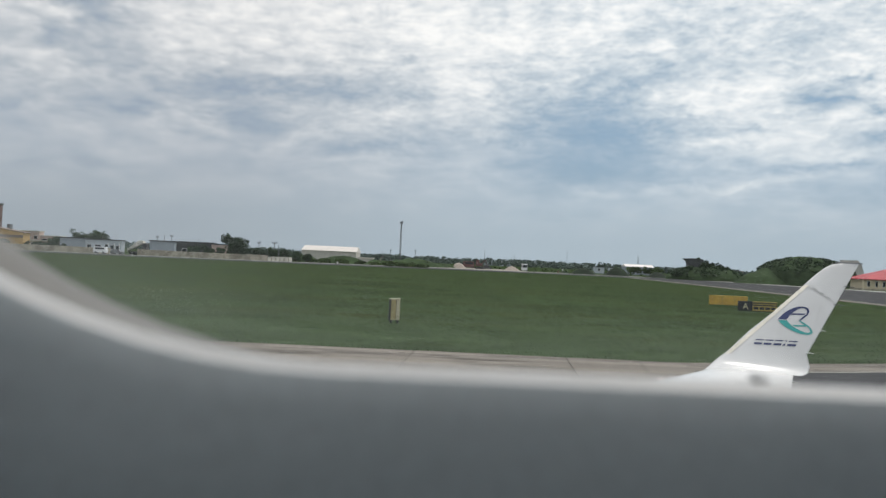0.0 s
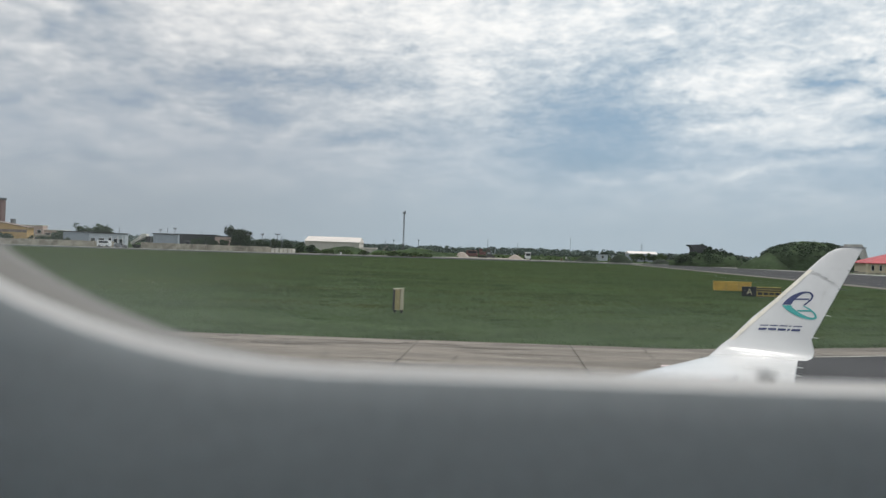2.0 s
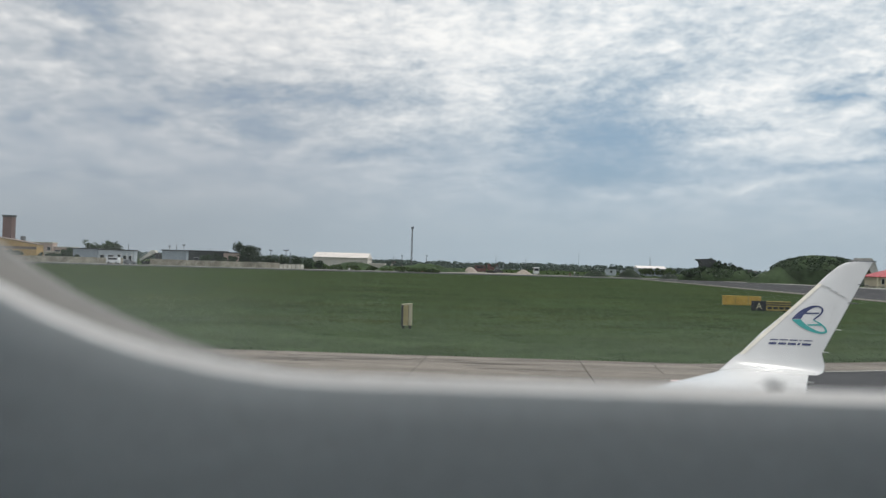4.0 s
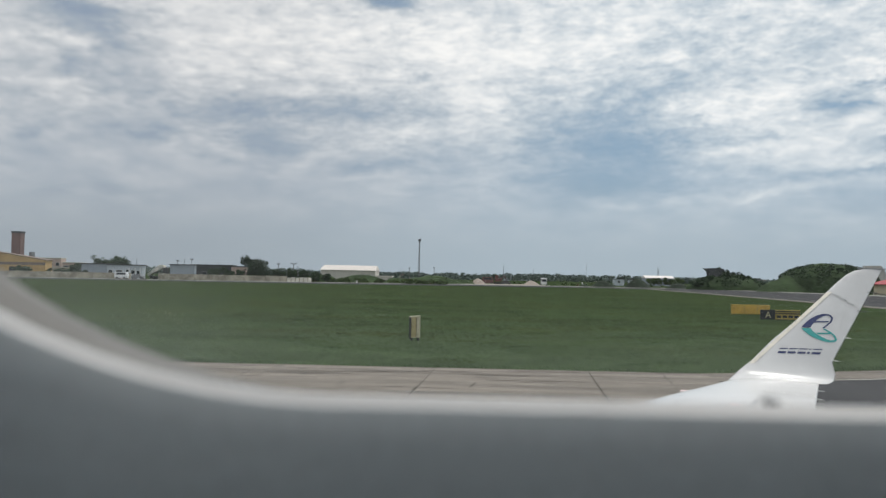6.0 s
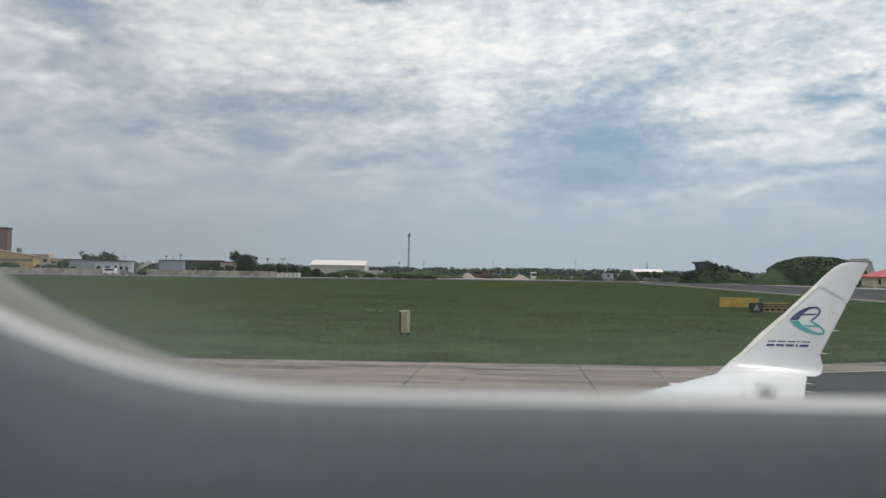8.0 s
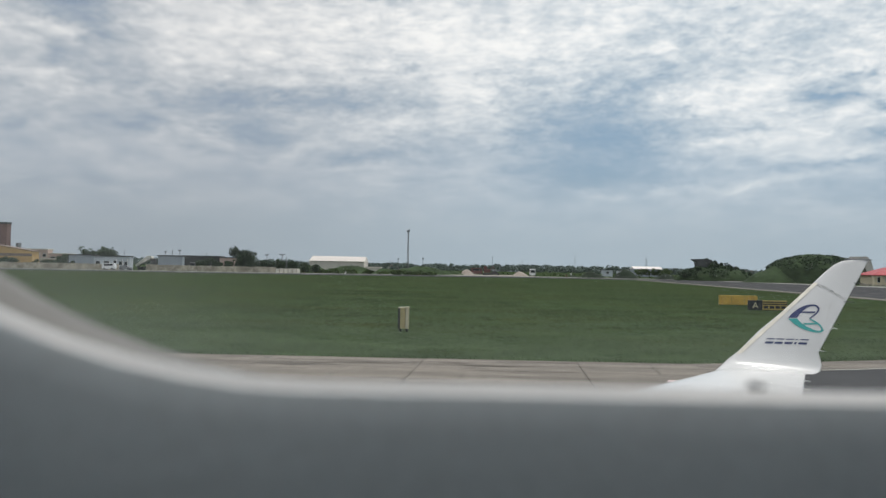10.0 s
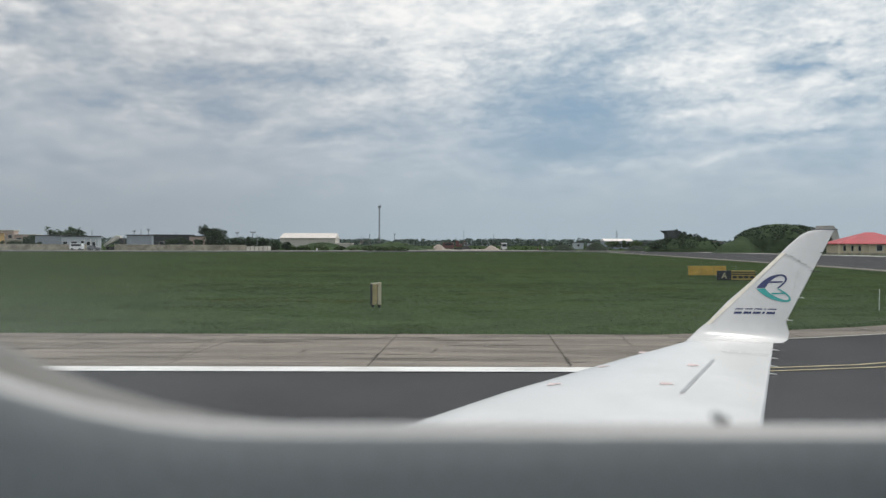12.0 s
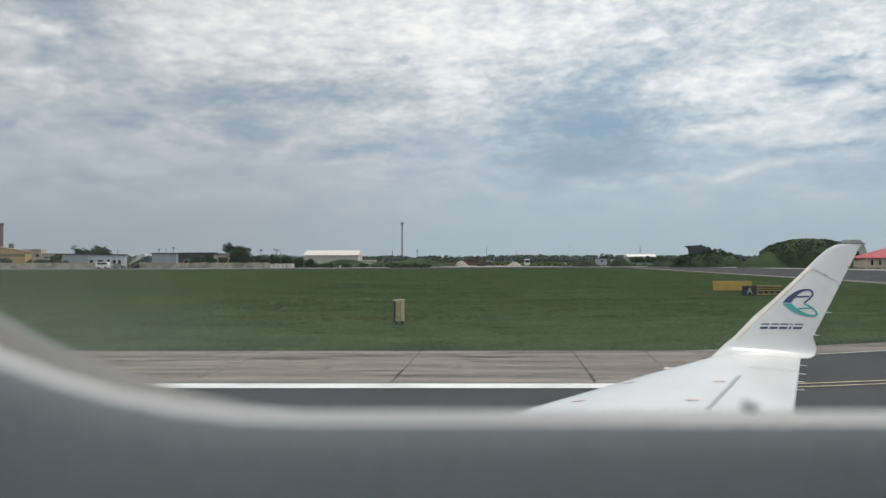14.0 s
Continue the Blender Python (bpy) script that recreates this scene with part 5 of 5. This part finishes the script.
# concrete front with its arched opening, turned towards the runway
outline = [(-8.6, 0.0), (-7.0, 3.4), (-4.6, 8.0), (3.6, 8.2), (5.8, 7.0), (8.4, 3.0), (9.4, 0.0)]
inner = [(4.9 * math.cos(math.pi * (1 - k / 12)), 5.6 * math.sin(math.pi * k / 12)) for k in range(13)]
bm = bmesh.new()
for y in (0.0, 1.0):
    o = [bm.verts.new((x, y, z)) for x, z in outline]
    n = [bm.verts.new((x, y, z)) for x, z in inner]
    for k in range(6):
        bm.faces.new((o[k], o[k + 1], n[2 * k + 2], n[2 * k + 1], n[2 * k]))
    if y:
        for k in range(6):
            bm.faces.new((last_o[k], last_o[k + 1], o[k + 1], o[k]))
        for k in range(12):
            bm.faces.new((last_n[k], last_n[k + 1], n[k + 1], n[k]))
    last_o, last_n = o, n
bmesh.ops.recalc_face_normals(bm, faces=bm.faces)
arch = part("concrete_front", bm, BUNKCON, s, "weathered grey concrete front wall")
arch.matrix_local = pose(8.6, -9.5, -0.3, 0, 0, 40)
# dark sheet set back in the arch, coloured as the opening's inner shade
door = part("arch_shade", prism_bm([(4.9 * math.cos(math.pi * k / 16), 5.6 * math.sin(math.pi * k / 16)) for k in range(17)], 0.7, 0.9), DARKROOF, s, "dark sheet for the shade inside the arch")
door.matrix_local = pose(8.6, -9.5, -0.3, 0, 0, 40)
s = thing("earth_bank", 90.5, 266, 0, 0, "grass covered earth bank beside the shelter", "bank")
part("bank", mound_bm(10.0, 7, 4.4, 33, 0.1, 24, 1.0), FARGRASS, s, smooth=True)
s = shelter(153, 280, 14, 12, 5.0, "lower earth-covered shelter with a dark flat top", 27, 0, 120)
part("flat_top", box_bm(-9, 8, -6, 4, 4.2, 5.2, 0.2), DARKROOF, s, "dark weathered concrete top")

s = shelter(79, 290, 12.5, 8, 4.5, "scrub covered mound with a concrete lookout", 29, 0, 260)
part("lookout", prism_bm([(-7.0, 6.6), (-4.2, 6.75), (-1.4, 6.5), (-1.0, 4.4), (-5.4, 4.0), (-5.8, 5.8)], -2, 2.5), DARKROOF, s, "dark overhanging concrete lookout")

for k, (x, y, h, w) in enumerate(((77.6, 288, 7.4, 5.0), (80.6, 288.5, 6.8, 5.2), (83.8, 289, 5.6, 5.0), (72.4, 287, 4.4, 4.2), (69.2, 286, 3.2, 4.0), (86.8, 289, 3.4, 4.0))):
    tree("bush", x, y, h, w, "dense dark scrub on the lookout mound", 420 + k, "scrub on the lookout mound", leaf=0.30, per=44, trunk=0.1, n=42)

# ---- red-roofed house ----
s = thing("red_roofed_house", 113.9, 236, 0, -4, "single-storey cream house with a red hip roof", "house")
part("wall", box_bm(-9.2, 9.2, 0, 10, -0.2, 2.95), HOUSEWALL, s)
bm = bmesh.new()
v = [bm.verts.new(p) for p in ((-10.2, -1.0, 2.8), (10.2, -1.0, 2.8), (10.2, 11, 2.8), (-10.2, 11, 2.8), (-1.2, 5, 5.75), (1.2, 5, 5.75), (-10.2, -1.0, 2.62), (10.2, -1.0, 2.62), (10.2, 11, 2.62), (-10.2, 11, 2.62))]
for f in ((0, 1, 5, 4), (1, 2, 5), (2, 3, 4, 5), (3, 0, 4), (6, 7, 1, 0), (7, 8, 2, 1), (8, 9, 3, 2), (9, 6, 0, 3), (9, 8, 7, 6)):
    bm.faces.new([v[i] for i in f])
part("roof", bm, REDROOF, s, "red sheet hip roof")
for k in range(5):
    part("column", box_bm(-9.9 + k * 1.9, -9.65 + k * 1.9, -0.8, -0.55, -0.1, 2.65), HOUSEWALL, s)
for wx, ww, wz, wh in ((-8.0, 0.9, 0.9, 1.3), (-6.0, 0.9, 0.9, 1.3), (-4.2, 0.9, 0.9, 1.3), (0.6, 1.4, 0.95, 1.4), (7.6, 1.4, 0.95, 1.4)):
    f = part("window", box_bm(wx - ww / 2 - 0.1, wx + ww / 2 + 0.1, -0.06, 0, wz - 0.1, wz + wh + 0.1), WHITEPLASTIC, s)
    part("pane", box_bm(wx - ww / 2, wx + ww / 2, -0.09, -0.04, wz, wz + wh), GLASSDARK, f)
f = part("door", box_bm(4.0, 5.6, -0.07, 0, 0.0, 2.2), DARKROOF, s, "dark double door")
part("handle", box_bm(4.85, 4.9, -0.12, -0.07, 1.0, 1.2), STEEL, f)
part("plinth", box_bm(-9.3, 9.3, -0.06, 10.06, -0.2, 0.35), WALLCON, s)

# ---- trees and hedges ----
for k, (x, y, h, w) in enumerate(((-65.8, 281, 8.1, 9.2), (-126, 290, 5.6, 5.0), (-122.3, 302, 7.7, 8.5), (-118.6, 302, 8.3, 9.0), (-115.0, 301, 7.6, 8.0), (-80.5, 288, 3.9, 4.8), (-76, 288, 3.8, 5.0), (-71.5, 286, 3.4, 3.6),
                                  (-58.2, 279, 3.6, 4.0), (-54.8, 280, 4.1, 4.2), (-51, 281, 3.8, 3.8), (-47.8, 282, 3.5, 3.2), (-44.6, 284, 3.2, 3.4), (-93.5, 284, 3.4, 3.0), (-90.8, 286, 4.0, 2.6), (-67.5, 280, 3.4, 3.0), (-145.5, 296, 3.6, 6.0), (-61.0, 286, 4.4, 3.6))):
    tree("tree", x, y, h, w, "leafy dark green tree behind the perimeter wall" if k else "tall round dark green tree by the perimeter wall", 60 + k, "" if not k else "trees behind the wall", leaf=0.24, per=60 if k else 84, n=49 if k else 98)
for k in range(50):
    rg = random.Random(200 + k)
    x = -49 + k * 1.65 + rg.uniform(-0.8, 0.8)
    y = 288 + rg.uniform(-2, 6)
    if x > -6 or k % 3:
        continue
    tree("bush", x, y, rg.uniform(0.8, 1.6), rg.uniform(4.0, 7.0), "low green bush along the far taxiway", 230 + k, "bushes along the taxiway", material=SCRUB, leaf=0.3, per=34, trunk=0.05, n=22)
for k in range(7):
    rg = random.Random(300 + k)
    tree("bush", 78 + k * 2.2, 409 + rg.uniform(-1, 1), rg.uniform(3.6, 4.3), rg.uniform(4.0, 5.5), "green bush in front of the long hangar", 330 + k, "bushes by the long hangar", material=SCRUB, leaf=0.34, per=30, trunk=0.06, n=20)
rg = random.Random(77)
places = []
for _ in range(1900):
    x = rg.uniform(-260, 330)
    y = rg.uniform(690, 800)
    big = 0.5 + 0.5 * noise.noise((x * 0.03, 0.3, 2.0))
    top = 2.0 + 4.2 * big
    places.append((x, y, rg.uniform(0.3, top), rg.uniform(1.1, 2.4)))
vs, fs = clumps(rg, places, 0.8, 24)
tagged(mesh_from("far_woods", vs, fs, HAZEDLEAF), "low belt of woods on the horizon, its leaf colour paled for haze", "woods", kind="stuff")
places = []
for _ in range(900):
    x = rg.uniform(-900, 900)
    places.append((x, 1100 + rg.uniform(0, 120), rg.uniform(0, 5 + 4 * noise.noise((x * 0.01, 1, 1))), rg.uniform(2, 4)))
vs, fs = clumps(rg, places, 1.6, 14)
tagged(mesh_from("far_woods", vs, fs, HAZEDLEAF), "thin line of trees far off, coloured blue-green for haze", "woods", kind="stuff")
places = []
for _ in range(80):
    x = rg.uniform(-40, 100)
    places.append((x, rg.uniform(325, 420) if x > 30 or x < -3 else rg.uniform(360, 430), rg.uniform(0, 0.4), rg.uniform(0.5, 1.2)))
vs, fs = clumps(rg, places, 0.4, 18)
tagged(mesh_from("rough_scrub", vs, fs, SCRUB), "rough weedy scrub beyond the taxiway", "scrub", kind="stuff")
places = []
for _ in range(60):
    places.append((rg.uniform(-129, -115), 276 + rg.uniform(-1, 1), rg.uniform(0.4, 2.2), 0.6))
vs, fs = clumps(rg, places, 0.3, 30)
hedge = thing("hedge", -122, 276, 0, 0, "clipped dark hedge behind the wall", "hedge")
ob = mesh_from("foliage", [(v[0] + 122, v[1] - 276, v[2]) for v in vs], fs, LEAF, hedge)
